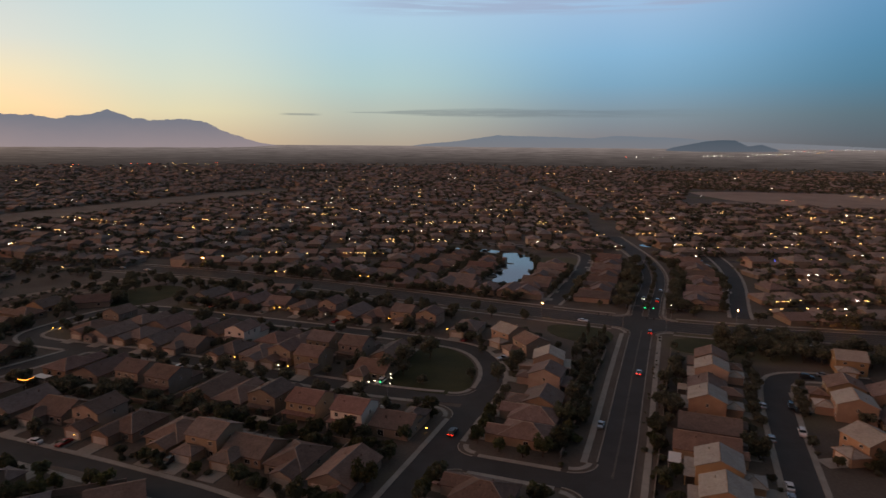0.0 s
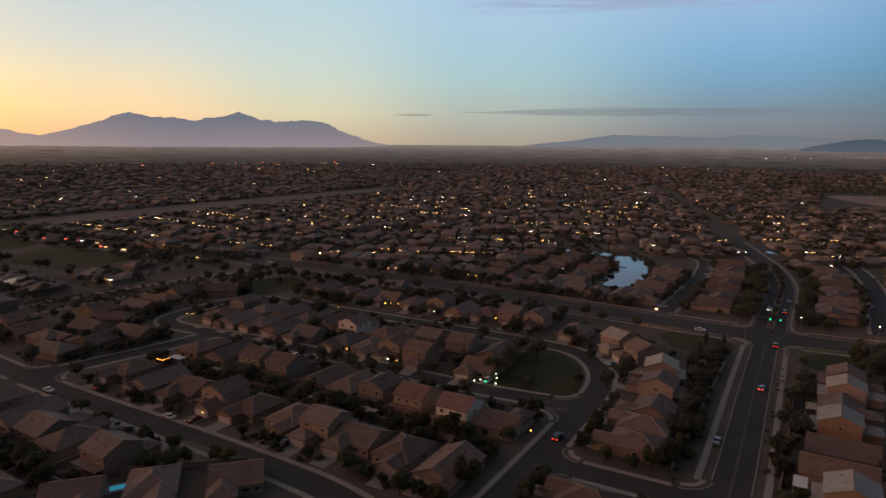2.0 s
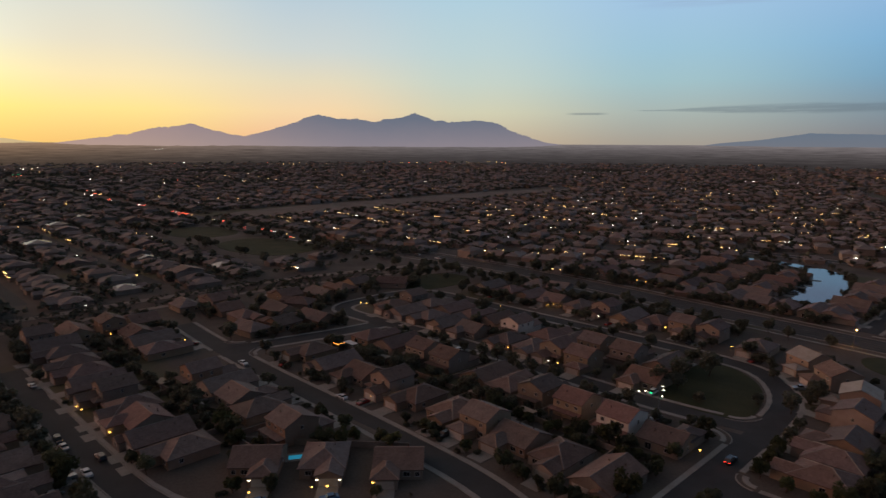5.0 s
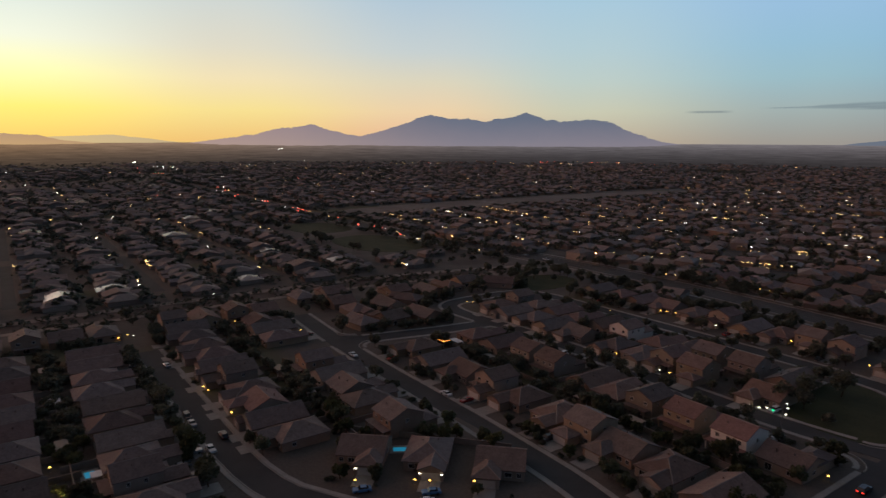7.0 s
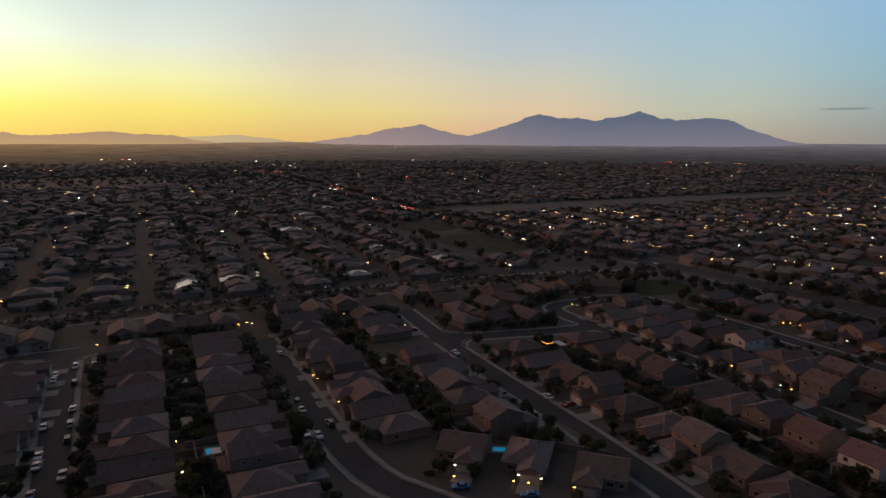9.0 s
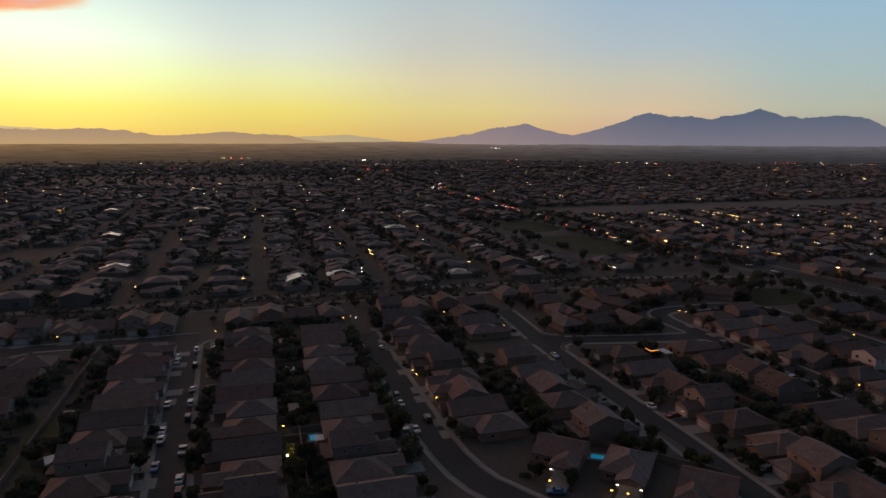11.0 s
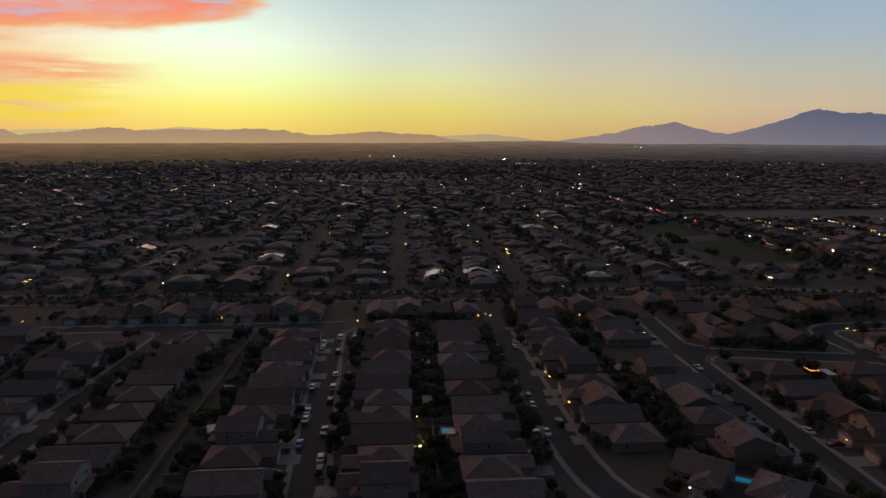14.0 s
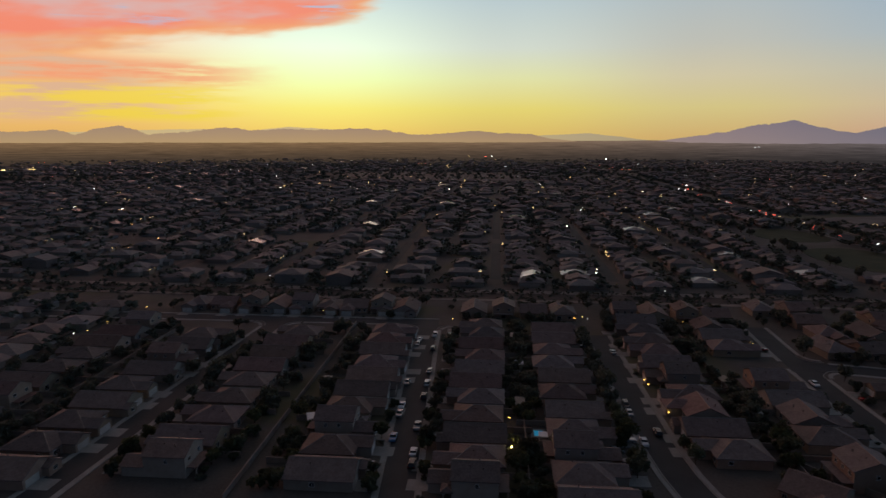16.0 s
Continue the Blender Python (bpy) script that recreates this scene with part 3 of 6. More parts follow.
def make_house(style, flip, pale=False, red=False, warm=False):
    """One stucco house with tiled roof; its front looks to -y. Returns the Empty that holds its parts."""
    house = new("house", None)
    walls, roof = bmesh.new(), bmesh.new()
    lines = []
    s = -1 if flip else 1
    wins = []

    def X(a, b):
        return (a, b) if s > 0 else (-b, -a)
    if style == "hip":            # one storey, hipped, garage wing in front
        x0, x1 = -5.6, 5.6
        box(walls, x0, x1, -5.0, 9.0, 0, 2.9)
        lines += hip(roof, x0, x1, -5.0, 9.0, 2.9, 0.42)
        g0, g1 = X(-5.3, 1.0)
        box(walls, g0, g1, -9.0, -4.9, 0, 2.88)
        lines += gable(roof, walls, g0, g1, -9.0, -2.5, 2.88, 0.42, "y")
        gx, gy = (g0 + g1) / 2, -9.0
        wins = [(s * 3.4, -5.0, 0.9, 1.7, 1.3, "-y"), (-s * 5.6, 3.0, 1.0, 1.5, 1.2, "-x" if s > 0 else "+x"), (s * 5.6, -1.5, 1.0, 1.2, 1.2, "+x" if s > 0 else "-x"), (-2.6, 9.0, 0.9, 1.8, 1.3, "+y"), (2.2, 9.0, 0.2, 2.0, 2.0, "+y")]
    elif style == "gable":        # one storey, long gable towards the street
        x0, x1 = -5.8, 5.8
        box(walls, x0, x1, -8.0, 9.0, 0, 2.9)
        lines += gable(roof, walls, x0, x1, -8.0, 9.0, 2.9, 0.45, "y")
        p0, p1 = X(1.0, 5.8)
        box(walls, p0, p1, -9.8, -7.9, 0, 2.5)
        lines += gable(roof, walls, p0, p1, -9.8, -5.5, 2.55, 0.42, "y", 0.35)
        gx, gy = -s * 2.6, -8.0
        wins = [(s * 3.4, -9.8, 0.9, 1.6, 1.2, "-y"), (-5.8, 2.0, 1.0, 1.3, 1.2, "-x"), (5.8, 4.0, 1.0, 1.3, 1.2, "+x"), (-2.8, 9.0, 0.9, 1.6, 1.3, "+y"), (2.4, 9.0, 0.2, 2.0, 2.0, "+y")]
    elif style == "cross":        # one storey, ridge along the street, cross gable
        x0, x1 = -6.2, 6.2
        box(walls, x0, x1, -4.5, 7.5, 0, 2.9)
        lines += gable(roof, walls, x0, x1, -4.5, 7.5, 2.9, 0.45, "x")
        g0, g1 = X(-6.2, 0.2)
        box(walls, g0, g1, -9.2, -4.4, 0, 2.88)
        lines += hip(roof, g0, g1, -9.2, 0.0, 2.88, 0.42)
        gx, gy = (g0 + g1) / 2, -9.2
        wins = [(s * 2.2, -4.5, 0.9, 1.8, 1.3, "-y"), (s * 4.9, -4.5, 0.9, 1.2, 1.3, "-y"), (-s * 6.2, 2.0, 1.0, 1.3, 1.2, "-x" if s > 0 else "+x"), (-3.0, 7.5, 0.9, 1.8, 1.3, "+y"), (2.6, 7.5, 0.2, 2.0, 2.0, "+y")]
    elif style == "tall":         # two storeys, gable across, garage wing with its own roof
        x0, x1 = -5.2, 5.2
        box(walls, x0, x1, -3.5, 7.5, 0, 5.7)
        lines += gable(roof, walls, x0, x1, -3.5, 7.5, 5.7, 0.42, "x")
        g0, g1 = X(-5.2, 1.2)
        box(walls, g0, g1, -8.6, -3.4, 0, 2.8)
        lines += hip(roof, g0, g1, -8.6, -3.2, 2.8, 0.40)
        box(roof, -5.4, 5.4, 7.4, 10.2, 2.62, 2.80)
        for px in (-5.0, 0.0, 5.0):
            box(walls, px - 0.15, px + 0.15, 9.7, 10.0, 0, 2.62)
        gx, gy = (g0 + g1) / 2, -8.6
        wins = [(s * 3.2, -3.5, 3.7, 1.3, 1.2, "-y"), (-s * 2.4, -3.5, 4.0, 1.3, 1.0, "-y"), (s * 3.2, -3.5, 0.9, 1.6, 1.3, "-y"), (-3.2, 7.5, 3.7, 1.2, 1.2, "+y"), (0.0, 7.5, 3.7, 1.2, 1.2, "+y"), (3.2, 7.5, 3.7, 1.2, 1.2, "+y"), (-5.2, 2.0, 3.7, 0.9, 1.2, "-x"), (5.2, 2.0, 3.7, 0.9, 1.2, "+x")]
    else:                         # two storeys, gable ends to street and yard
        x0, x1 = -5.0, 5.0
        box(walls, x0, x1, -3.0, 8.0, 0, 5.7)
        lines += gable(roof, walls, x0, x1, -3.0, 8.0, 5.7, 0.44, "y")
        g0, g1 = X(-5.0, 1.4)
        box(walls, g0, g1, -8.8, -2.9, 0, 2.8)
        lines += gable(roof, walls, g0, g1, -8.8, -2.9, 2.8, 0.42, "y")
        q0, q1 = X(1.6, 5.0)
        lines += hip(roof, q0, q1, -5.2, -2.9, 2.7, 0.40)
        box(walls, q0 + 0.1, q0 + 0.4, -5.1, -4.8, 0, 2.6)
        box(walls, q1 - 0.4, q1 - 0.1, -5.1, -4.8, 0, 2.6)
        box(roof, -4.2, 4.2, 7.9, 10.6, 2.55, 2.72)
        for px in (-3.8, 3.8):
            box(walls, px - 0.15, px + 0.15, 10.1, 10.4, 0, 2.55)
        gx, gy = (g0 + g1) / 2, -8.8
        wins = [(-s * 1.8, -3.0, 4.2, 1.3, 1.0, "-y"), (s * 2.6, -3.0, 3.7, 1.3, 1.2, "-y"), (-2.6, 8.0, 3.7, 1.3, 1.2, "+y"), (2.6, 8.0, 3.7, 1.3, 1.2, "+y"), (0.0, 8.0, 0.2, 2.2, 2.1, "+y"), (-5.0, 1.0, 3.7, 0.9, 1.2, "-x"), (-5.0, 4.8, 3.7, 0.9, 1.2, "-x"), (5.0, 3.0, 3.7, 0.9, 1.2, "+x")]
    # pipe and vent stubs through the roof
    z_top = max(v.co.z for v in roof.verts)
    for vx, vy in ((-1.8, 3.4), (1.5, 1.2), (2.3, 4.4)):
        box(roof, vx - 0.13, vx + 0.13, vy - 0.13, vy + 0.13, z_top - 1.6, z_top - 0.35)
    for b in (walls, roof):
        bmesh.ops.recalc_face_normals(b, faces=b.faces)
    seam = len(roof.faces)
    ridge_caps(roof, lines)
    roof.faces.ensure_lookup_table()
    for f in roof.faces[seam:]:
        f.material_index = 1
    part("wall", walls, STUCCO_PALE if pale else STUCCO_WARM if warm else STUCCO, house)
    part("roof", roof, [ROOF_RED if red else ROOF_PALE if warm else ROOF, RIDGE], house)
    door = bmesh.new()
    for i in range(4):
        box(door, gx - 2.4, gx + 2.4, gy - 0.05, gy + 0.03, 0.02 + 0.54 * i, 0.54 * (i + 1))
    part("garage_door", door, GARAGE, house, "sectional garage door")
    front = bmesh.new()
    dx, dy = s * 2.4, (-5.0 if style == "hip" else -8.0 if style == "gable" else -4.5 if style == "cross" else -3.5 if style == "tall" else -3.0)
    dx = s * 0.2 if style == "gable" else dx
    box(front, dx - 0.5, dx + 0.5, dy - 0.06, dy + 0.03, 0.05, 2.15)
    if style in ("hip", "tall", "split"):
        part("front_door", front, DOOR, house)
    else:
        front.free()
    for x, y, z, a, b, f in wins:
        pane_window(house, x, y, z, a, b, f)
    house["gx"], house["gy"] = gx, gy
    return house


LABELS = {
    "hip": "single-storey stucco house with hipped brown tile roof",
    "gable": "single-storey stucco house with long gabled tile roof",
    "cross": "low stucco house with tiled cross-gable roof and garage",
    "tall": "two-storey stucco house with side-gabled tile roof",
    "split": "two-storey stucco house with gable end over the garage",
}
PROTO = {}
for style in LABELS:
    for flip in (False, True):
        h = make_house(style, flip)
        PROTO[style, flip] = tagged(h, LABELS[style], "house", "houses of the estate")
PROTO["white", False] = tagged(make_house("split", False, pale=True), "white two-storey stucco house with gable over pale wall", "house", "houses of the estate")
PROTO["red", False] = tagged(make_house("tall", True, pale=True, red=True), "pale two-storey house with red tile roof", "house", "houses of the estate")
for flip in (False, True):
    PROTO["ochre", flip] = tagged(make_house("tall", flip, warm=True), "two-storey ochre stucco house with pale grey roof", "house", "houses of the estate")
    PROTO["ochre_low", flip] = tagged(make_house("cross", flip, warm=True), "low ochre stucco house with pale grey roof", "house", "houses of the estate")
GARAGE_SPOT = {k: (h["gx"], h["gy"]) for k, h in PROTO.items()}
for h in PROTO.values():
    del h["gx"], h["gy"]

lamp_bm = bmesh.new()
box(lamp_bm, -0.26, 0.26, -0.2, 0.0, -0.09, 0.09)
bmesh.ops.bevel(lamp_bm, geom=lamp_bm.edges[:], offset=0.03, affect="EDGES")
LAMP_MESH = bpy.data.meshes.new("wall_lamp")
lamp_bm.to_mesh(LAMP_MESH)
LAMP_MESH.materials.append(LAMP)
LAMP_MESH_WHITE = LAMP_MESH.copy()
LAMP_MESH_WHITE.materials[0] = LAMP_WHITE

drive_bm = bmesh.new()
box(drive_bm, -2.6, 2.6, -5.6, 0, 0, 0.12)
DRIVE_MESH = bpy.data.meshes.new("driveway")
drive_bm.to_mesh(DRIVE_MESH)
DRIVE_MESH.materials.append(CONCRETE)
wall_bm = bmesh.new()
for i in range(9):
    box(wall_bm, -0.1, 0.1, i * 1.8, i * 1.8 + 1.79, 0, 1.7)
    box(wall_bm, -0.14, 0.14, i * 1.8, i * 1.8 + 1.79, 1.7, 1.78)
WALL_MESH = bpy.data.meshes.new("block_wall")
wall_bm.to_mesh(WALL_MESH)
WALL_MESH.materials.append(BLOCK)

HOUSES = []
rng = random.Random(7)


def place_house(u, v, turn, key, lit=0):
    """A house at a lot, with its driveway and, where lit, its coach lamps beside the garage door."""
    m = stand(u, v, turn)
    h = copy_thing(PROTO[key], m)
    gx, gy = GARAGE_SPOT[key]
    if lit:
        for off in (-2.8, 2.8, -4.0)[:lit]:
            o = new("wall_lamp", LAMP_MESH_WHITE if rng.random() < 0.25 else LAMP_MESH)
            o.parent = h
            o.location = (gx + off, gy - 0.02, 1.9)
            tagged(o, "lit warm coach lamp")
    d = new("driveway", DRIVE_MESH)
    d.matrix_basis = m @ pose(gx, gy, 0.02)
    tagged(d, "pale concrete driveway before a garage", "driveway", kind="structure")
    HOUSES.append((u, v, turn))
    return h


STYLES = ["hip", "gable", "cross", "tall", "split"]


def row(us, v, turn, code, lit=(), jog=0.8):
    """A row of houses: their places along the street, and a letter for each: h g c t s, capitals mirrored, w white, r red."""
    for i, u in enumerate(us):
        c = code[i % len(code)]
        key = ("white", False) if c == "w" else ("red", False) if c == "r" else ({"h": "hip", "g": "gable", "c": "cross", "t": "tall", "s": "split"}[c.lower()], c.isupper())
        place_house(u, v + rng.uniform(-jog, jog), turn, key, 2 if i in lit else 0)
        # yard wall between this lot and the next, from mid-house to the back
        if i + 1 < len(us) and us[i + 1] - u < 22:
            wobj = new("block_wall", WALL_MESH)
            wobj.matrix_basis = stand((u + us[i + 1]) / 2, v, turn) @ pose(0, 1.0, 0)
            tagged(wobj, "tan concrete block wall between two yards", "wall", "yard walls")


# rows of the estate: front down v is turn 0, front up v is 180
row([77, 92, 106, 119, 132, 148, 162, 177, 193, 211], 133, 0, "gHctHhScGh")
row([77, 91, 107, 121.5, 133.5, 145, 164, 178, 195, 210], 166, 180, "crtsHGtTgh")
row([104, 130, 143, 154, 167, 187, 202, 216, 230, 244], 201, 0, "cTsHhcghGH")
row([106, 121, 136, 147, 159, 176, 190, 204, 218, 232, 246], 222, 180, "gtTHhwghGhs")
row([111, 124, 137, 150, 164, 179, 194, 209, 224, 239], 271, 0, "sThgsHcghG")
row([143, 156, 169, 182, 195, 208, 221, 234, 248, 263, 276], -6, 0, "sHgHhGghGhH")
row([124, 137, 149, 161.5, 174, 187, 201, 215, 229, 243, 257, 271], 24, 180, "hgHshGHgHhGg")
row([165, 178, 191, 204, 218, 232, 246, 260, 274, 288], 62, 0, "hGcHsghH")
row([155, 175, 188, 201, 214], 94, 180, "tHcgs")
row([254, 268, 282], 94, 180, "hGc")
row([146, 159, 172, 185, 198, 211, 224, 238, 252, 265], -42, 180, "gHsHgGhGhh")
row([148, 161, 175, 189, 203, 217, 231, 245, 259], -84, 0, "SghHhGgGh")
row([140, 154, 168, 182, 196, 210, 224, 238, 252], -121, 180, "gHhGhGsgH")
row([140, 154, 168, 182, 196, 210, 224, 238, 252, 266], -158, 0, "hGhSgHhGgs")
for k, v in enumerate((-148, -134, -120, -107, -94, -81, -68, -55, -43)):
    place_house(303, v, 90, (STYLES[k * 2 % 5], bool(k % 2)))
for k, v in enumerate((-10, 4, 18, 32, 60, 74, 88, 102)):
    place_house(303, v, -90, (STYLES[(k * 3 + 1) % 5], bool(k % 2)))
for k, (u, v, tr) in enumerate([(258, 132, -82), (256, 147, -82), (252, 163, -84), (275, 140, 90), (296, 140, -90), (276, 158, 90), (283, 172, -60), (302, 177, -90), (291, 192, -90), (296, 208, -90), (301, 223, -90), (286, 238, -50), (318, 128, -90), (318, 146, -90)]):
    place_house(u, v, tr, (STYLES[(k * 2) % 3], bool(k % 2)))
# houses by the lower street's bend
place_house(144.6, 74.6, 48, ("cross", True), 1)
place_house(132.6, 87.2, 48, ("hip", True), 2)
place_house(118.4, 100.4, 46, ("cross", False), 1)
# between the entry street and the collector
for k, (u, v, tr) in enumerate([(90, 266, 0), (70, 258, -30), (58, 247, -45), (48, 232, -80), (45, 215, -90), (42, 197, -90), (42, 184, -90), (41.5, 171.5, -90), (43, 136, -90), (44, 122, -90)]):
    place_house(u, v, tr, (["hip", "ochre", "tall", "ochre", "tall", "cross", "hip", "hip", "hip", "gable"][k], bool(k % 2)))
# along the close
for k, (v, tr) in enumerate([(256, 90), (243, 90), (229, 90), (212, 90), (196, 90), (182, 90), (167, 90), (152, 90)]):
    place_house((-13, -13, -11, -11, -10, -9, -13, -14)[k], v, tr, (["tall", "ochre", "cross", "ochre", "gable", "gable", "ochre", "ochre"][k], bool(k % 2)), 0)
for k, (u, v, tr) in enumerate([(-60, 272, 0), (-50, 240, -90), (-50, 225, -90), (-49, 196, -60), (-66, 236, 90), (-66, 220, 90), (-64, 192, 90)]):
    place_house(u, v, tr, (["ochre", "tall", "ochre", "ochre", "tall", "cross", "hip"][k], bool(k % 2)))
# beyond the arterial road
row([148, 162, 176, 190, 204, 218, 232, 246], 361, 0, "hGcHhgGh", lit=(1, 2, 3, 4, 5, 6))
for k in range(6):
    place_house(157, 384 + 14.5 * k, 90, (STYLES[(k + 1) % 3], bool(k % 2)), 2 if k % 2 else 0)
    place_house(184, 386 + 14.5 * k, -90, (STYLES[k % 3], bool(k % 2)), 2 if k % 3 else 0)
# round the lake
row([-8], 358, 90, "c")
for k, (u, v) in enumerate([(-9, 372), (-10, 387), (-11, 403), (-10, 419), (-9, 435), (-8, 451), (-5, 467), (-1, 483), (4, 497)]):
    place_house(u, v, 90, (STYLES[k % 3], bool(k % 2)), 0)
for k in range(10):
    place_house(46 + 0.09 * k * k, 350 + 14 * k, -90, (STYLES[(k + 1) % 3], bool(k % 2)), 0)
for k in range(7):
    place_house(82 + 0.3 * k, 346 + 15 * k, 90, (STYLES[(k + 2) % 3], bool(k % 2)), 1 if k in (3, 4) else 0)
for k in range(6):
    place_house(127 + 0.4 * k, 366 + 14 * k, 90, (STYLES[(k + 1) % 3], bool(k % 2)), 0)
for k in range(5):
    place_house(92 + 13.5 * k, 348 + 0.8 * k, 180, (STYLES[(k * 2 + 1) % 3], bool(k % 2)), 0)

# yard walls along the backs of the lots and beside the collector
def wall_run(u0, u1, v, along):
    k = int(abs(u1 - u0) / 16.2)
    for i in range(k):
        wobj = new("block_wall", WALL_MESH)
        wobj.matrix_basis = stand(u0 + i * 16.2, v, 90) if along == "u" else stand(v, u0 + i * 16.2, 0)
        tagged(wobj, "tan concrete block wall along the backs of yards", "wall", "yard walls")


for u0, u1, v in ((72, 218, 149.6), (100, 252, 211.6), (132, 292, 9.0), (134, 282, -63.0), (152, 296, 78.2), (134, 270, -139.6), (105, 245, 290.0), (140, 250, 346.5)):
    wall_run(u0, u1, v, "u")
for v0, v1, u in ((110, 274, 3.6), (164, 262, 28.4), (340, 500, 28.0), (340, 480, 3.0)):
    wall_run(v0, v1, u, "v")
# a slanting wall behind the three houses on the bend
for i in range(3):
    wobj = new("block_wall", WALL_MESH)
    wobj.matrix_basis = stand(162 - 12.1 * i, 78 + 10.7 * i, -48.5)
    tagged(wobj, "tan concrete block wall along the backs of yards", "wall", "yard walls")

for h in PROTO.values():      # the patterns themselves are not part of the place
    for o in (*h.children_recursive, h):
        bpy.data.objects.remove(o)

# ---------- open land ----------
def patch(name, outline, z, mat, label, category, kind="structure"):
    """A flat piece of land with a rounded outline, laid a little over the soil."""
    pts = [Vector(p) for p in outline]
    for _ in range(2):
        nxt = []
        for a, b in zip(pts, pts[1:] + pts[:1]):
            nxt += [a.lerp(b, 0.25), a.lerp(b, 0.75)]
        pts = nxt
    bm = bmesh.new()
    top = [bm.verts.new(spot(p.x, p.y, z)) for p in pts]
    low = [bm.verts.new(spot(p.x, p.y, z - 0.1)) for p in pts]
    bm.faces.new(top)
    for i in range(len(top)):
        j = (i + 1) % len(top)
        bm.faces.new((top[i], low[i], low[j], top[j]))
    bmesh.ops.recalc_face_normals(bm, faces=bm.faces)
    return tagged(link_mesh(name, bm, mat), label, category, kind=kind)


FIELD = material("bare_field", (0.13, 0.105, 0.09), (0.22, 0.18, 0.155), 0.95, 0.5, 0.03, bump=0.05)
# pinkish bare earth, made paler still to paint in the western glow
CLEARED_GLOW = material("cleared_earth", (0.26, 0.19, 0.155), (0.40, 0.30, 0.25), 0.95, 0.4, 0.02, bump=0.05)
TRACK = material("graded_track", (0.19, 0.155, 0.13), (0.30, 0.25, 0.215), 0.95, 0.6, 0.05, bump=0.04)
BED = material("wash_bed", (0.07, 0.056, 0.046), (0.13, 0.10, 0.085), 0.95, 0.8, 0.06, bump=0.05)
patch("lawn", [(67, 196), (80, 193), (98, 194), (102, 240), (92, 244), (76, 232), (69, 215)], 0.10, LAWN, "dark green park lawn beside a curved street", "lawn")
patch("lawn", [(28, 268), (56, 276), (60, 297), (28, 297)], 0.10, LAWN, "grass corner beside the crossing", "lawn")
patch("lawn", [(4, 270), (4, 296), (-30, 299), (-30, 282)], 0.10, LAWN, "grass corner beside the crossing", "lawn")
patch("lawn", [(415, 230), (500, 222), (520, 262), (495, 288), (425, 292)], 0.10, LAWN, "open playing field of dull grass", "lawn")
patch("lawn", [(540, 225), (620, 225), (620, 280), (545, 285)], 0.10, LAWN, "open playing field of dull grass", "lawn")
patch("lawn", [(262, 238), (300, 240), (296, 290), (262, 290)], 0.10, LAWN, "rough grass strip by the arterial road", "lawn")
patch("field", [(305, 225), (325, 225), (318, 310), (285, 312), (300, 260)], 0.08, FIELD, "bare graded earth beside the wash", "field")
patch("field", [(652, 330), (735, 335), (738, 760), (700, 980), (640, 980), (655, 640)], 0.12, FIELD, "long bare strip of brown earth", "field")
patch("field", [(10, 1290), (-330, 1360), (-420, 1200), (-300, 1000), (-90, 1040), (-10, 1190)], 0.14, CLEARED_GLOW, "bare cleared earth, paled for the evening glow", "field")
patch("field", [(1250, -160), (1500, -420), (1650, -300), (1500, 60), (1320, 60)], 0.14, FIELD, "bare pale earth of an open field", "field")
patch("field", [(152, 92), (157, 110), (140, 111), (120, 110.5), (138, 99)], 0.09, GRAVEL, "empty gravel lot beside the street", "field")

# the wash: a shallow dark bed between two pale maintenance tracks
WASH = smooth_line([(352, -700), (346, -330), (341, -210), (339, -60), (339, 160), (332, 222), (312, 296)], 6.0)
wash = tagged(ribbon("wash", WASH, 7.0, 0.05, 0.05, BED), "dry drainage wash between pale earth tracks", "wash", kind="structure")
for d, hw in ((9.8, 2.4), (-9.5, 3.4)):
    ribbon("track", offset_line(WASH, d), hw, 0.16, 0.12, TRACK, wash)

# lake: a crooked arm of still water with pale banks
arm = smooth_line([(176, 487), (162, 486), (146, 486), (130, 479), (117, 460), (108.5, 430), (104.5, 402), (105.5, 374)], 3.0)
bm = bmesh.new()
rings = []
for i, p in enumerate(arm):
    s = i / (len(arm) - 1)
    wd = 2.0 + 9.4 * min(1, s * 2.4) ** 1.3 * min(1, (1.0 - s) * 9) ** 0.5 + 0.9 * sin(i * 0.45)
    t = (arm[min(i + 1, len(arm) - 1)] - arm[max(i - 1, 0)]).normalized()
    a, b = p + Vector((-t.y, t.x)) * wd, p - Vector((-t.y, t.x)) * wd
    rings.append((bm.verts.new(spot(a.x, a.y, 0.12)), bm.verts.new(spot(b.x, b.y, 0.12))))
for r, s in zip(rings, rings[1:]):
    bm.faces.new((r[0], s[0], s[1], r[1]))
tagged(link_mesh("water", bm, WATER), "still lake arm that mirrors the pale sky", "lake", kind="structure")
ribbon("lake_bank", offset_line(arm, 15.0), 1.2, 0.2, 0.2, GRAVEL)["kind"] = "structure"
POND = patch("water", [(23, 560), (33, 556), (40, 566), (33, 574), (23, 570)], 0.12, WATER, "small pond that mirrors the sky", "pond")


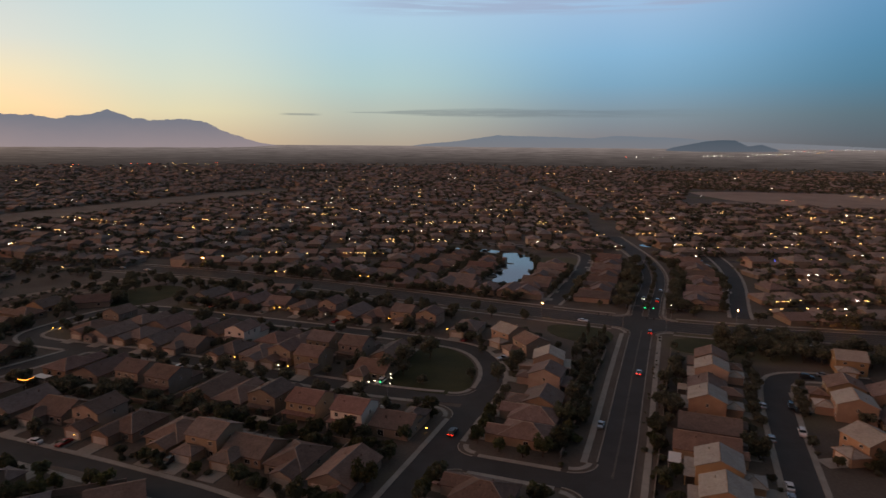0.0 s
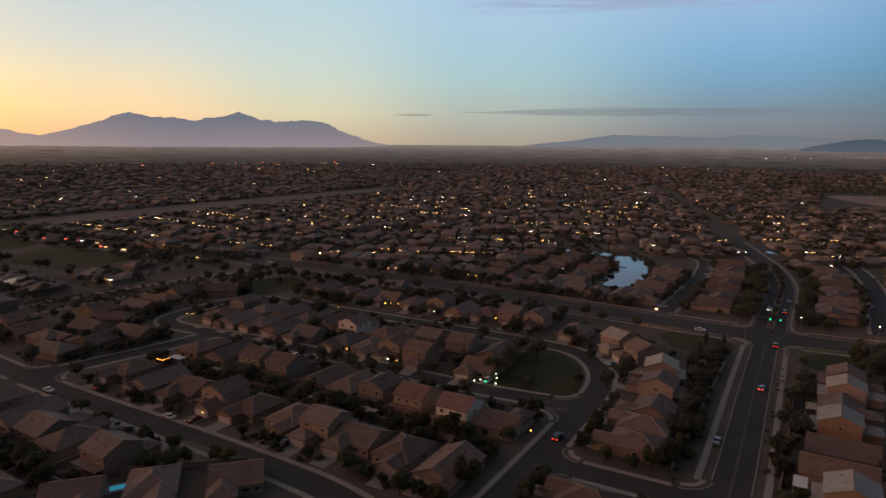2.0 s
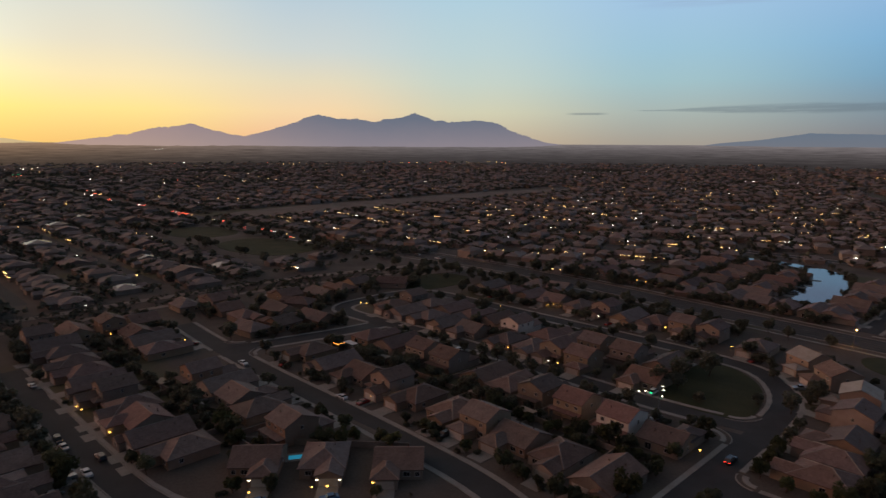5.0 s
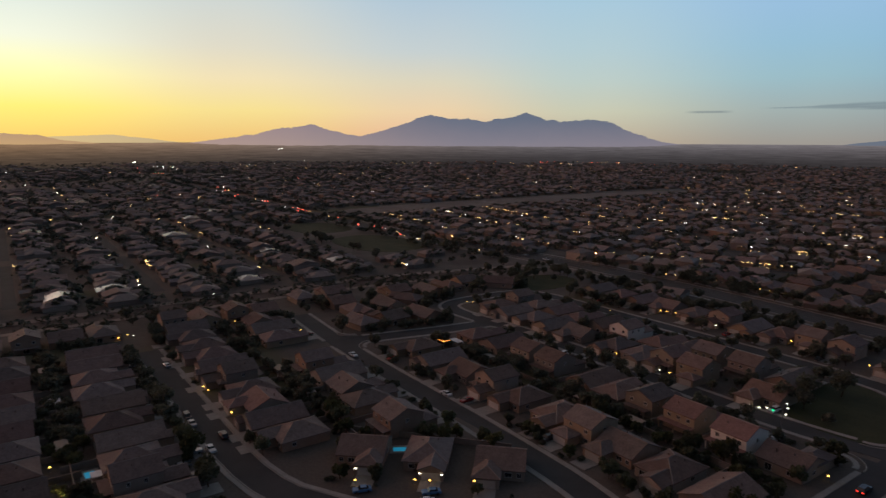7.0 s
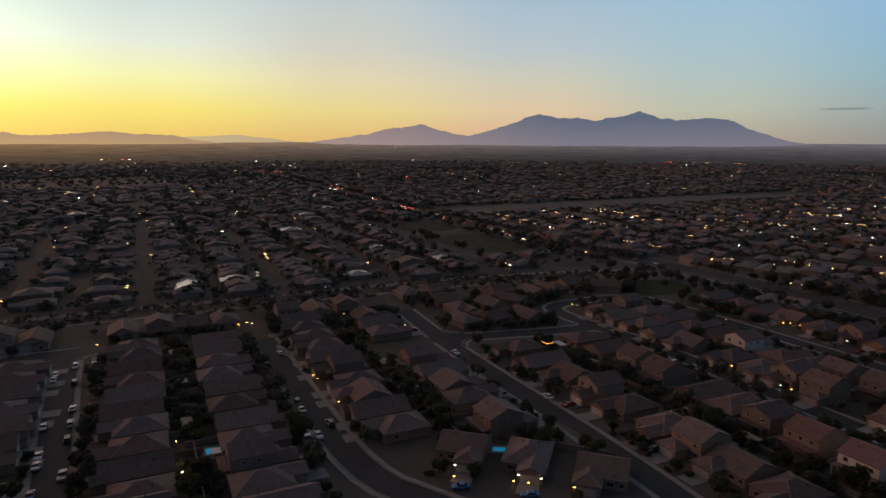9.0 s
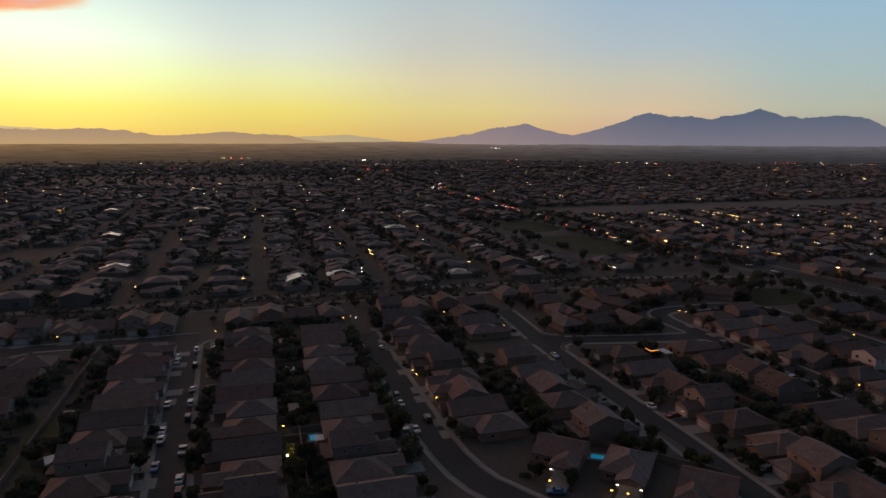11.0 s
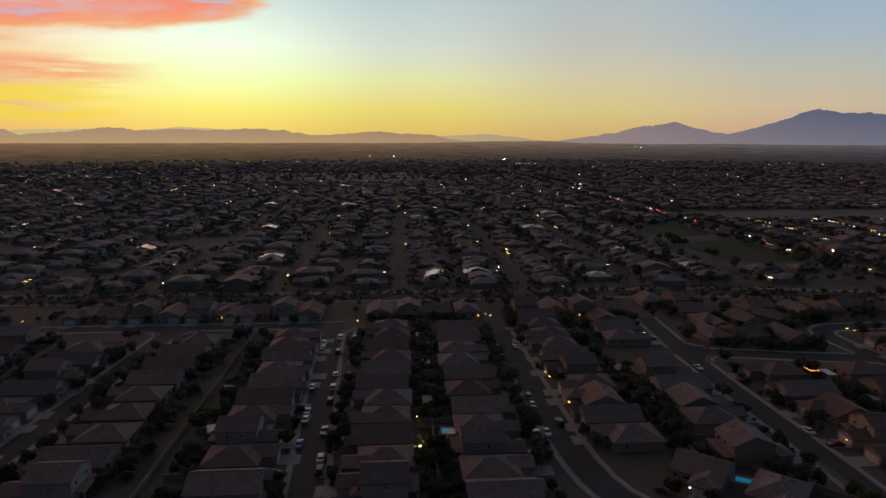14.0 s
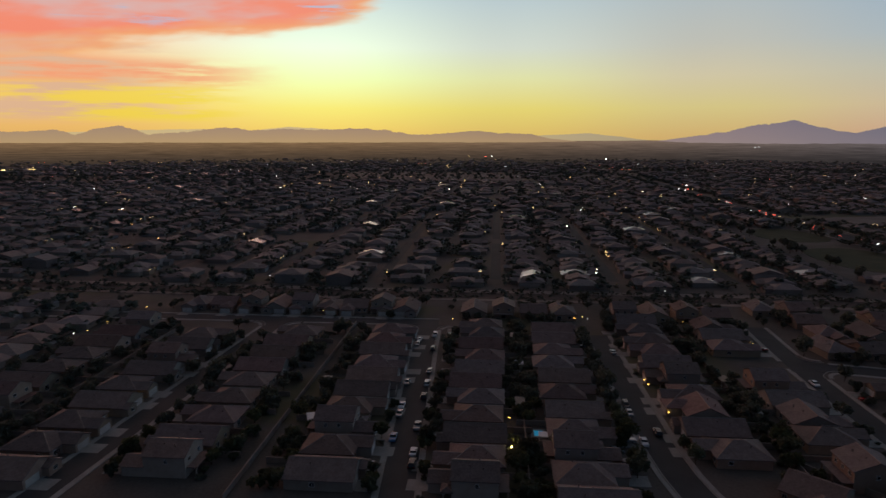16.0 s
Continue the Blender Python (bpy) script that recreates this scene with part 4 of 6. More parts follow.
def pool(u, v, wd, dp, turn):
    thing = tagged(new("swimming_pool", None), "small lit swimming pool with turquoise water", "pool")
    bm = bmesh.new()
    for x0, x1, y0, y1 in ((-wd - 1, wd + 1, -dp - 1, -dp), (-wd - 1, wd + 1, dp, dp + 1), (-wd - 1, -wd, -dp, dp), (wd, wd + 1, -dp, dp)):
        box(bm, x0, x1, y0, y1, 0, 0.2)
    part("deck", bm, CONCRETE, thing)
    bm = bmesh.new()
    box(bm, -wd, wd, -dp, dp, 0, 0.13)
    part("water", bm, POOL, thing, "glowing turquoise water")
    thing.matrix_basis = stand(u, v, turn)


pool(143, 85, 1.9, 1.2, 60)
pool(175.5, 12.9, 1.8, 1.2, 0)

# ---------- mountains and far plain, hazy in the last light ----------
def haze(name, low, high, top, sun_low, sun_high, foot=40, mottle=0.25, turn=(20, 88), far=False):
    """Self-glowing backdrop surface: haze painted as emission colour by height and by nearness to the sunset."""
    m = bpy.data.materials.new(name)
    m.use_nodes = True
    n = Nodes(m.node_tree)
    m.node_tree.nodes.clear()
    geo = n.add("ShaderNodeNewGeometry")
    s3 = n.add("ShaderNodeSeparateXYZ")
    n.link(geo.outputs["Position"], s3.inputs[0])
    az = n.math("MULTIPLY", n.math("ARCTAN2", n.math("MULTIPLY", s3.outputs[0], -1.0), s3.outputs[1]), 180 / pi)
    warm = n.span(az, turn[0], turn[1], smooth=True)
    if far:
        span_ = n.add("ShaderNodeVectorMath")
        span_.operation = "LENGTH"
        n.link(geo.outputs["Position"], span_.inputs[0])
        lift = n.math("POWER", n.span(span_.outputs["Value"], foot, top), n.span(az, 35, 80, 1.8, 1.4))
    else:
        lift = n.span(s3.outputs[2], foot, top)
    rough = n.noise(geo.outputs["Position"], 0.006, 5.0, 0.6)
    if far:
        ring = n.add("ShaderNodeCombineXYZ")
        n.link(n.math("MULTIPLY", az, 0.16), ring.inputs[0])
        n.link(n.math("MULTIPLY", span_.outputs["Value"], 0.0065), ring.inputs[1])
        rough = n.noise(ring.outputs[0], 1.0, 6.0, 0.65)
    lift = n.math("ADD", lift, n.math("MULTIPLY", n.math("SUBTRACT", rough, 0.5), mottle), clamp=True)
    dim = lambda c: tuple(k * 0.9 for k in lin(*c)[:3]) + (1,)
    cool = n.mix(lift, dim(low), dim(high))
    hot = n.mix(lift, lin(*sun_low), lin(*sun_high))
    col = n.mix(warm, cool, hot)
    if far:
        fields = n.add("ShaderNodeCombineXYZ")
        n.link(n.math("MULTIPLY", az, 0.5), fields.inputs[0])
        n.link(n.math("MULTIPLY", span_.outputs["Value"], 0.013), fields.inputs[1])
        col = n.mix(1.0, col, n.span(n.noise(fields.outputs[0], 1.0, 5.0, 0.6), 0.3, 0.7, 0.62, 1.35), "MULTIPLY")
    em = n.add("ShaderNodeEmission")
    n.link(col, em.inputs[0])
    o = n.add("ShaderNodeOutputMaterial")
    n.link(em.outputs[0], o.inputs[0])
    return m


def crest(pts, a):
    for (a0, h0), (a1, h1) in zip(pts, pts[1:]):
        if min(a0, a1) <= a <= max(a0, a1):
            s = (a - a0) / (a1 - a0)
            return h0 + (h1 - h0) * s
    return -0.4


def range_of_hills(pts, radius, depth, rugged, mat, label, step=0.05):
    """Mountains from the bearings and heights (in degrees) of their peaks and saddles, with spurs running down to the plain."""
    lo, hi = min(p[0] for p in pts), max(p[0] for p in pts)
    k = int((hi - lo) / step) + 1
    bm = bmesh.new()
    rows_ = []
    for i in range(k + 1):
        a = lo + (hi - lo) * i / k
        h = crest(pts, a)
        h += rugged * (noise.noise(Vector((a * 1.3, radius * 0.01, 0))) * 0.5 + noise.noise(Vector((a * 4.0, 3.0, 0))) * 0.3 + noise.noise(Vector((a * 10.0, 8.0, 0))) * 0.22 + noise.noise(Vector((a * 23.0, 5.0, 0))) * 0.1) * min(1, max(0, h + 0.2) * 1.5)
        col = []
        for j in range(6):
            s = j / 5
            r = radius - depth * s
            top = EYE + r * math.tan(radians(h))
            foot = 25.0
            spur = 0.16 * noise.noise(Vector((a * 1.1, s * 3.0, radius))) * sin(pi * s)
            z = foot + (top - foot) * max(0.0, (1 - s) ** 1.3 + spur)
            col.append(bm.verts.new((-r * sin(radians(a)), r * cos(radians(a)), z)))
        back = bm.verts.new((-(radius + 60) * sin(radians(a)), (radius + 60) * cos(radians(a)), 0))
        rows_.append([back] + col)
    for p, q in zip(rows_, rows_[1:]):
        for j in range(6):
            bm.faces.new((p[j], q[j], q[j + 1], p[j + 1]))
    for f in bm.faces:
        f.smooth = True
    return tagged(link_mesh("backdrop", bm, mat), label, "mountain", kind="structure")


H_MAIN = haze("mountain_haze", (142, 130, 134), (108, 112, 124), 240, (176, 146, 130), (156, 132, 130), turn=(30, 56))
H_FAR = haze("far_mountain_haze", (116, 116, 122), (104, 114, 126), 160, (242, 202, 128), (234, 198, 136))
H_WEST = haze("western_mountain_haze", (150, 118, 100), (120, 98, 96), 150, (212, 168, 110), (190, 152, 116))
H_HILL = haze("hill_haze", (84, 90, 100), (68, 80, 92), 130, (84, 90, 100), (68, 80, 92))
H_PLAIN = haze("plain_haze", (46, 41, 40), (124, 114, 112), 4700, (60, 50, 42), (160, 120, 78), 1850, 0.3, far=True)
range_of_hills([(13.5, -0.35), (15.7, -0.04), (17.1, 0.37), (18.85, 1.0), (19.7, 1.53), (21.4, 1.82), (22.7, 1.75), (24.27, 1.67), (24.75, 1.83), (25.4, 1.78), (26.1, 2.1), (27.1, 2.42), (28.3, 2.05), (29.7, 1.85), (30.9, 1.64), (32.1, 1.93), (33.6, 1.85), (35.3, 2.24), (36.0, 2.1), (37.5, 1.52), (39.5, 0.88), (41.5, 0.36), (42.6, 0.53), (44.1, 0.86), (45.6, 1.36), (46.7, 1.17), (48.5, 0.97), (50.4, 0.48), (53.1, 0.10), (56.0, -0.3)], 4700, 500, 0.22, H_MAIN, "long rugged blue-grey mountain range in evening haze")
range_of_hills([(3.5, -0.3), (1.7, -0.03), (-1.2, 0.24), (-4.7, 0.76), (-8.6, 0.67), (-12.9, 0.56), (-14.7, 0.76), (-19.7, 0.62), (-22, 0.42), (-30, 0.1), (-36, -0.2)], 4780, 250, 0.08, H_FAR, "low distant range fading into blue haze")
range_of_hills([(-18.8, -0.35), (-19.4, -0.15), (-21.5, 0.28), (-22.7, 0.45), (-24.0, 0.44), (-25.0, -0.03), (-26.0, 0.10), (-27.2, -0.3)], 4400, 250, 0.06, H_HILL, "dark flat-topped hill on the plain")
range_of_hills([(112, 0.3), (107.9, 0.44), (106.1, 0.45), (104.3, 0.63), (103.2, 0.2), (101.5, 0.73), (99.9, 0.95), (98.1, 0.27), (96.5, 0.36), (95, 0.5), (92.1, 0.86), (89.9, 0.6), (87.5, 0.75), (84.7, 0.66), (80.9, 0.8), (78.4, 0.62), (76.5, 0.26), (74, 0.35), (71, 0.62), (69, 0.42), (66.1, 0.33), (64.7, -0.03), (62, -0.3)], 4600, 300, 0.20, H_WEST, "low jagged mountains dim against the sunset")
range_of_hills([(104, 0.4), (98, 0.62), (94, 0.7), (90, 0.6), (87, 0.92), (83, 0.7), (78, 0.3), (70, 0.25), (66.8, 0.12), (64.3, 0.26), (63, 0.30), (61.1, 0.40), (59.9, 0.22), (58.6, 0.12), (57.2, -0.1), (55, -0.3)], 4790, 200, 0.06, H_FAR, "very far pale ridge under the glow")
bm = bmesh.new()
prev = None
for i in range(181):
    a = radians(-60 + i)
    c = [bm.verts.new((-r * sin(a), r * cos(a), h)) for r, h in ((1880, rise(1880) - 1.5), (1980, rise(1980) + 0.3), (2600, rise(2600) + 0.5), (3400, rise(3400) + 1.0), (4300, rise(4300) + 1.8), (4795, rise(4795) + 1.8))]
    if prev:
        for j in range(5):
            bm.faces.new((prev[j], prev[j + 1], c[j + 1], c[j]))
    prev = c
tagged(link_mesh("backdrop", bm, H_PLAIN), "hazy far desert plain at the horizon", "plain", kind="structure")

# ---------- trees ----------
def make_tree(seed, height, spread, n_leaf, slim=False):
    r = random.Random(seed)
    tree = new("tree", None)
    trunk = bmesh.new()

    def limb(a, b, ra, rb):
        d = (b - a).normalized()
        sx = d.orthogonal().normalized()
        sy = d.cross(sx)
        rings = [[trunk.verts.new(p + sx * rr * cos(k * pi / 3) + sy * rr * sin(k * pi / 3)) for k in range(6)] for p, rr in ((a, ra), (b, rb))]
        for k in range(6):
            trunk.faces.new((rings[0][k], rings[0][(k + 1) % 6], rings[1][(k + 1) % 6], rings[1][k]))
    fork = Vector((r.uniform(-0.2, 0.2), r.uniform(-0.2, 0.2), height * 0.22))
    limb(Vector((0, 0, 0)), fork, 0.17, 0.12)
    lobes = []
    for k in range(5 if not slim else 3):
        ang = k * 2 * pi / 5 + r.uniform(-0.5, 0.5)
        out_ = spread * r.uniform(0.25, 0.62) * (0.4 if slim else 1)
        tip = Vector((cos(ang) * out_, sin(ang) * out_, height * r.uniform(0.42, 0.80)))
        limb(fork, tip, 0.09, 0.03)
        lobes.append((tip, spread * r.uniform(0.32, 0.55) * (0.6 if slim else 1), height * r.uniform(0.20, 0.30)))
    part("trunk", trunk, BARK, tree)
    crown = bmesh.new()
    for i in range(n_leaf):
        c, rad, ht = lobes[i % len(lobes)]
        while True:
            p = Vector((r.uniform(-1, 1), r.uniform(-1, 1), r.uniform(-1, 1)))
            if 0.25 < p.length < 1:
                break
        p = c + Vector((p.x * rad, p.y * rad, p.z * ht))
        q = Euler((r.uniform(0, 3), r.uniform(0, 3), r.uniform(0, 6))).to_matrix()
        sz = r.uniform(0.16, 0.40)
        v = [crown.verts.new(p + q @ Vector(o)) for o in ((-sz, -sz * 0.6, 0), (sz * 0.9, -sz * 0.7, sz * 0.25), (sz, sz * 0.6, 0), (-sz * 0.8, sz * 0.7, -sz * 0.25))]
        crown.faces.new((v[0], v[1], v[2]))
        crown.faces.new((v[0], v[2], v[3]))
    part("crown", crown, LEAF, tree)
    return tree


TREES = [tagged(make_tree(i, *a), l, "tree", "street and yard trees") for i, (a, l) in enumerate([
    ((6.2, 3.1, 620), "broad dark green shade tree with open crown"),
    ((5.0, 2.5, 460), "small rounded desert tree in a yard"),
    ((7.4, 3.6, 760), "tall spreading mesquite tree with dark leaves"),
    ((4.0, 2.2, 380), "low bushy tree beside a house"),
    ((8.6, 2.0, 420, True), "slim upright tree with narrow crown"),
    ((2.2, 1.7, 300), "dark clipped shrub on gravel"),
    ((1.1, 0.9, 110), "low round shrub in a gravel yard"),
])]


# porch and path lamps of the estate
PORCH_LAMPS = [(161.4, 195.3), (159.3, 197.7), (149.3, 197.4), (140.3, 194.2), (136.3, 194.5), (133.2, 199.2), (192.7, 264.6), (190.8, 266.7), (186.2, 267.4), (181.5, 266.9), (162.5, 264.2), (154.4, 263.1), (137.0, 265.9), (134.9, 269.0), (131.0, 269.5), (159.5, 123.6), (159.0, 126.2), (158.1, 128.6), (153.8, 128.3), (98.9, 263.3), (94.5, 263.2), (71.7, 256.2), (68.1, 165.0), (207.2, 244.4), (351.8, 92.3), (291.2, 85.1), (296.6, 90.7), (220.4, 60.4), (213.0, 52.2), (190.3, 53.2), (186.3, 53.2), (212.7, 128.7), (207.9, 128.7), (291.8, 212.0), (288.8, 214.7)]
PORCH_LAMPS += [(261.5, 196.7), (258.5, 197.9), (196.6, 193.1), (196.3, 198.1), (193.2, 198.5), (190.1, 197.8), (263.2, 164.9), (261.4, 104.8), (293.2, 36.7), (295.9, 40.6), (292.9, 42.5), (287.6, -19.5), (217.1, 51.7), (182.6, 4.7), (133.2, 66.2), (122.7, 81.3), (125.0, 78.4), (184.0, 34.3), (294.1, 90.2), (296.7, -83.1), (295.8, -74.0), (296.4, -70.4), (201.9, -38.8), (206.7, -35.0), (232.9, -5.9), (299.1, -143.1), (299.4, -137.2), (169.6, -118.7), (173.6, -118.0), (188.1, -114.5), (192.9, -113.9), (251.3, -179.6), (255.7, -176.1), (268.8, -175.3), (277.1, -166.7), (296.1, -171.8)]

PLANTED = []


def plant(u, v, kind, size=1.0):
    p = spot(u, v)
    PLANTED.append((p.length, kind, pose(p.x, p.y, 0, 0, 0, trng.uniform(0, 360)) @ Matrix.Diagonal((size * trng.uniform(0.9, 1.15), size * trng.uniform(0.9, 1.15), size, 1))))


trng = random.Random(21)


def clear(u, v):
    """No house and no street at this spot."""
    p = Vector((u, v))
    for hu, hv, tr in HOUSES:
        if abs(u - hu) < 12 and abs(v - hv) < 12:
            a = radians(tr)
            dx, dy = u - hu, v - hv
            lx, ly = -dx * cos(a) + dy * sin(a), dx * sin(a) + dy * cos(a)
            if abs(lx) < 6.6 and -10.4 < ly < 10.2:
                return False
            if abs(lx) < 3 and ly < -8:
                return False
    if (p - Vector((143, 85))).length < 8 or (p - Vector((175.5, 12.9))).length < 7:
        return False
    if min((p - q).length for q in arm) < 13 or abs(u - 339) < 13:
        return False
    for lu, lv in PORCH_LAMPS:
        if abs(u - lu) < 16 and abs(v - lv) < 16:
            q = Vector((lu, lv))
            along = max(0.0, min(12.0, (q - p).dot(q.normalized())))
            if (p - q + q.normalized() * along).length < 2.6:
                return False
    return not on_street(p, None, 1.2)


for hu, hv, tr in HOUSES:
    a = radians(tr)
    for _ in range(15 if hv > 100 else 13):
        front = trng.random() < 0.6
        lx = trng.choice((-1, 1)) * trng.uniform(0.5, 6.8)
        ly = trng.uniform(-13.0, -9.5) if front else trng.uniform(10.6, 16.5)
        u, v = hu - lx * cos(a) + ly * sin(a), hv + lx * sin(a) + ly * cos(a)
        if clear(u, v) and trng.random() < 0.75:
            plant(u, v, trng.choice((0, 1, 1, 3, 3, 5, 3)), trng.uniform(0.7, 1.12))


def grove(n, u0, u1, v0, v1, kinds, lo=0.8, hi=1.15):
    for _ in range(n):
        u, v = trng.uniform(u0, u1), trng.uniform(v0, v1)
        if clear(u, v):
            plant(u, v, trng.choice(kinds), trng.uniform(lo, hi))


# low shrubs in the yards
for hu, hv, tr in HOUSES:
    a = radians(tr)
    for _ in range(5):
        lx = trng.choice((-1, 1)) * trng.uniform(0.2, 6.9)
        ly = trng.uniform(-14.0, -9.6) if trng.random() < 0.6 else trng.uniform(11.0, 16.5)
        u, v = hu - lx * cos(a) + ly * sin(a), hv + lx * sin(a) + ly * cos(a)
        if clear(u, v):
            plant(u, v, 6, trng.uniform(0.6, 1.3))
# street trees
for line_v, u0, u1 in ((-17.2, 140, 284), (-34.8, 140, 280), (37.4, 140, 275), (52.0, 150, 275), (107.6, 160, 230), (122.4, 80, 228), (181.6, 75, 215), (195.2, 100, 250), (241.0, 100, 250), (255.6, 105, 250), (-97.5, 140, 280), (-113.0, 140, 280)):
    u = u0 + 3
    while u < u1:
        if clear(u, line_v) and trng.random() < 0.8:
            plant(u, line_v + trng.uniform(-0.8, 0.8), trng.choice((0, 1, 3, 2)), trng.uniform(0.7, 1.1))
        u += trng.uniform(6, 12)
# the lake's shores
for side in (-1, 1):
    for q in offset_line(arm, side * 13.0):
        if trng.random() < 0.75 and not on_street(q, None, 1.0):
            plant(q.x + trng.uniform(-1.5, 1.5), q.y + trng.uniform(-1.5, 1.5), trng.choice((0, 1, 3, 5)), trng.uniform(0.7, 1.1))
# park, verges and corners
for u, v, k, s in [(92, 226, 2, 1.3), (98, 215, 2, 1.2), (101, 232, 0, 1.2), (94, 205, 0, 1.1), (70, 212, 1, 1.0), (84, 200, 1, 0.9), (60, 212, 2, 1.0), (57, 228, 2, 1.1), (100, 203, 2, 1.1), (75, 241, 1, 0.9), (90, 258, 0, 1.2), (72, 178, 0, 1.0), (72, 158, 1, 1.1), (71, 146, 3, 1.1)] + [(84, 149, 4, 0.9), (88, 152, 0, 1.1), (97, 151, 1, 1.2), (70, 130, 0, 1.2), (82, 118, 0, 1.0), (53, 173, 3, 1.1), (52, 164, 0, 0.8), (33, 163, 0, 1.0), (45, 161.5, 1, 1.0), (30, 170, 2, 0.9), (31.5, 186, 0, 1.1), (32, 204, 2, 1.0), (38, 160.8, 3, 1.0)]:
    plant(u, v, k, s)
grove(46, 30, 40, 165, 285, (0, 1, 3, 4), 0.8, 1.1)
grove(26, 26.5, 33, 110, 285, (3, 5, 1), 0.6, 0.9)
grove(30, 0.5, 5.0, 100, 285, (5, 5), 0.35, 0.6)
grove(30, 8.2, 9.2, 100, 290, (5,), 0.25, 0.4)
grove(12, 130, 300, 3, 14, (0, 1, 3, 5), 0.6, 1.1)
grove(12, 130, 290, -70, -54, (0, 1, 3, 5), 0.6, 1.1)
grove(10, 150, 290, 72, 84, (0, 1, 3, 5), 0.6, 1.0)
grove(26, 80, 220, 144, 156, (0, 1, 3, 5), 0.5, 0.95)
grove(24, 100, 220, 206, 216, (1, 3, 5), 0.5, 0.9)
grove(10, 130, 290, -144, -132, (0, 1, 3, 5), 0.6, 1.0)
grove(60, 100, 240, 284, 300, (0, 1, 3), 0.7, 1.0)
grove(150, -130, -14, 276, 303, (0, 2, 1), 0.8, 1.15)
grove(40, 70, 260, 288, 306, (0, 1, 3), 0.8, 1.1)
grove(120, -120, 330, 336, 346, (0, 1, 3), 0.8, 1.2)
grove(50, 240, 420, 284, 300, (0, 1, 3), 0.8, 1.2)
grove(50, 25, 34, 335, 520, (0, 2, 1), 0.8, 1.2)
for v in range(334, 480, 11):
    plant(17.6 + max(0, v - 415) ** 1.5 * 0.017, v + trng.uniform(-3, 3), trng.choice((1, 3, 0)), trng.uniform(0.6, 0.95))
grove(40, -2, 8, 335, 520, (0, 1), 0.8, 1.1)
grove(30, 95, 190, 385, 520, (0, 1, 3), 0.7, 1.1)
grove(30, -26, -18, 165, 280, (3, 5, 1), 0.7, 1.0)
grove(95, 300, 330, -170, 112, (0, 1, 3, 5, 5), 0.6, 1.1)
grove(80, 250, 326, 118, 300, (0, 1, 2, 3), 0.8, 1.2)
grove(24, 400, 640, 215, 226, (0, 2), 0.9, 1.2)
grove(20, 400, 640, 286, 294, (0, 2), 0.9, 1.2)
# the nearest stand as trees of their own, the rest as one mass
PLANTED.sort(key=lambda e: (e[1] == 6, e[0]))
for _, kind, m in PLANTED[:300]:
    t = copy_thing(TREES[kind], Matrix.Identity(4))
    t.matrix_basis = m
GROVE = {}
for part_name, mat_ in (("crown", LEAF_HAZED), ("trunk", BARK)):
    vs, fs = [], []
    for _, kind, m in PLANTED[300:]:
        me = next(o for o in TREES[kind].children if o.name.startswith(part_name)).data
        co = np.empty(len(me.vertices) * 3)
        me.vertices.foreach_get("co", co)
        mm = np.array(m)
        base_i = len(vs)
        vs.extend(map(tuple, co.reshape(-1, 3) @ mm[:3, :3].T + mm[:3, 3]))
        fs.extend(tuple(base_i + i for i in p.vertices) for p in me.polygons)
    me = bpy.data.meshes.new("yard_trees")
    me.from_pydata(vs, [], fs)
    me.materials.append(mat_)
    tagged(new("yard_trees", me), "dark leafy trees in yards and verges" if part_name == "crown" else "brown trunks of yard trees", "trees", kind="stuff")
for t in TREES:
    for o in (*t.children_recursive, t):
        bpy.data.objects.remove(o)

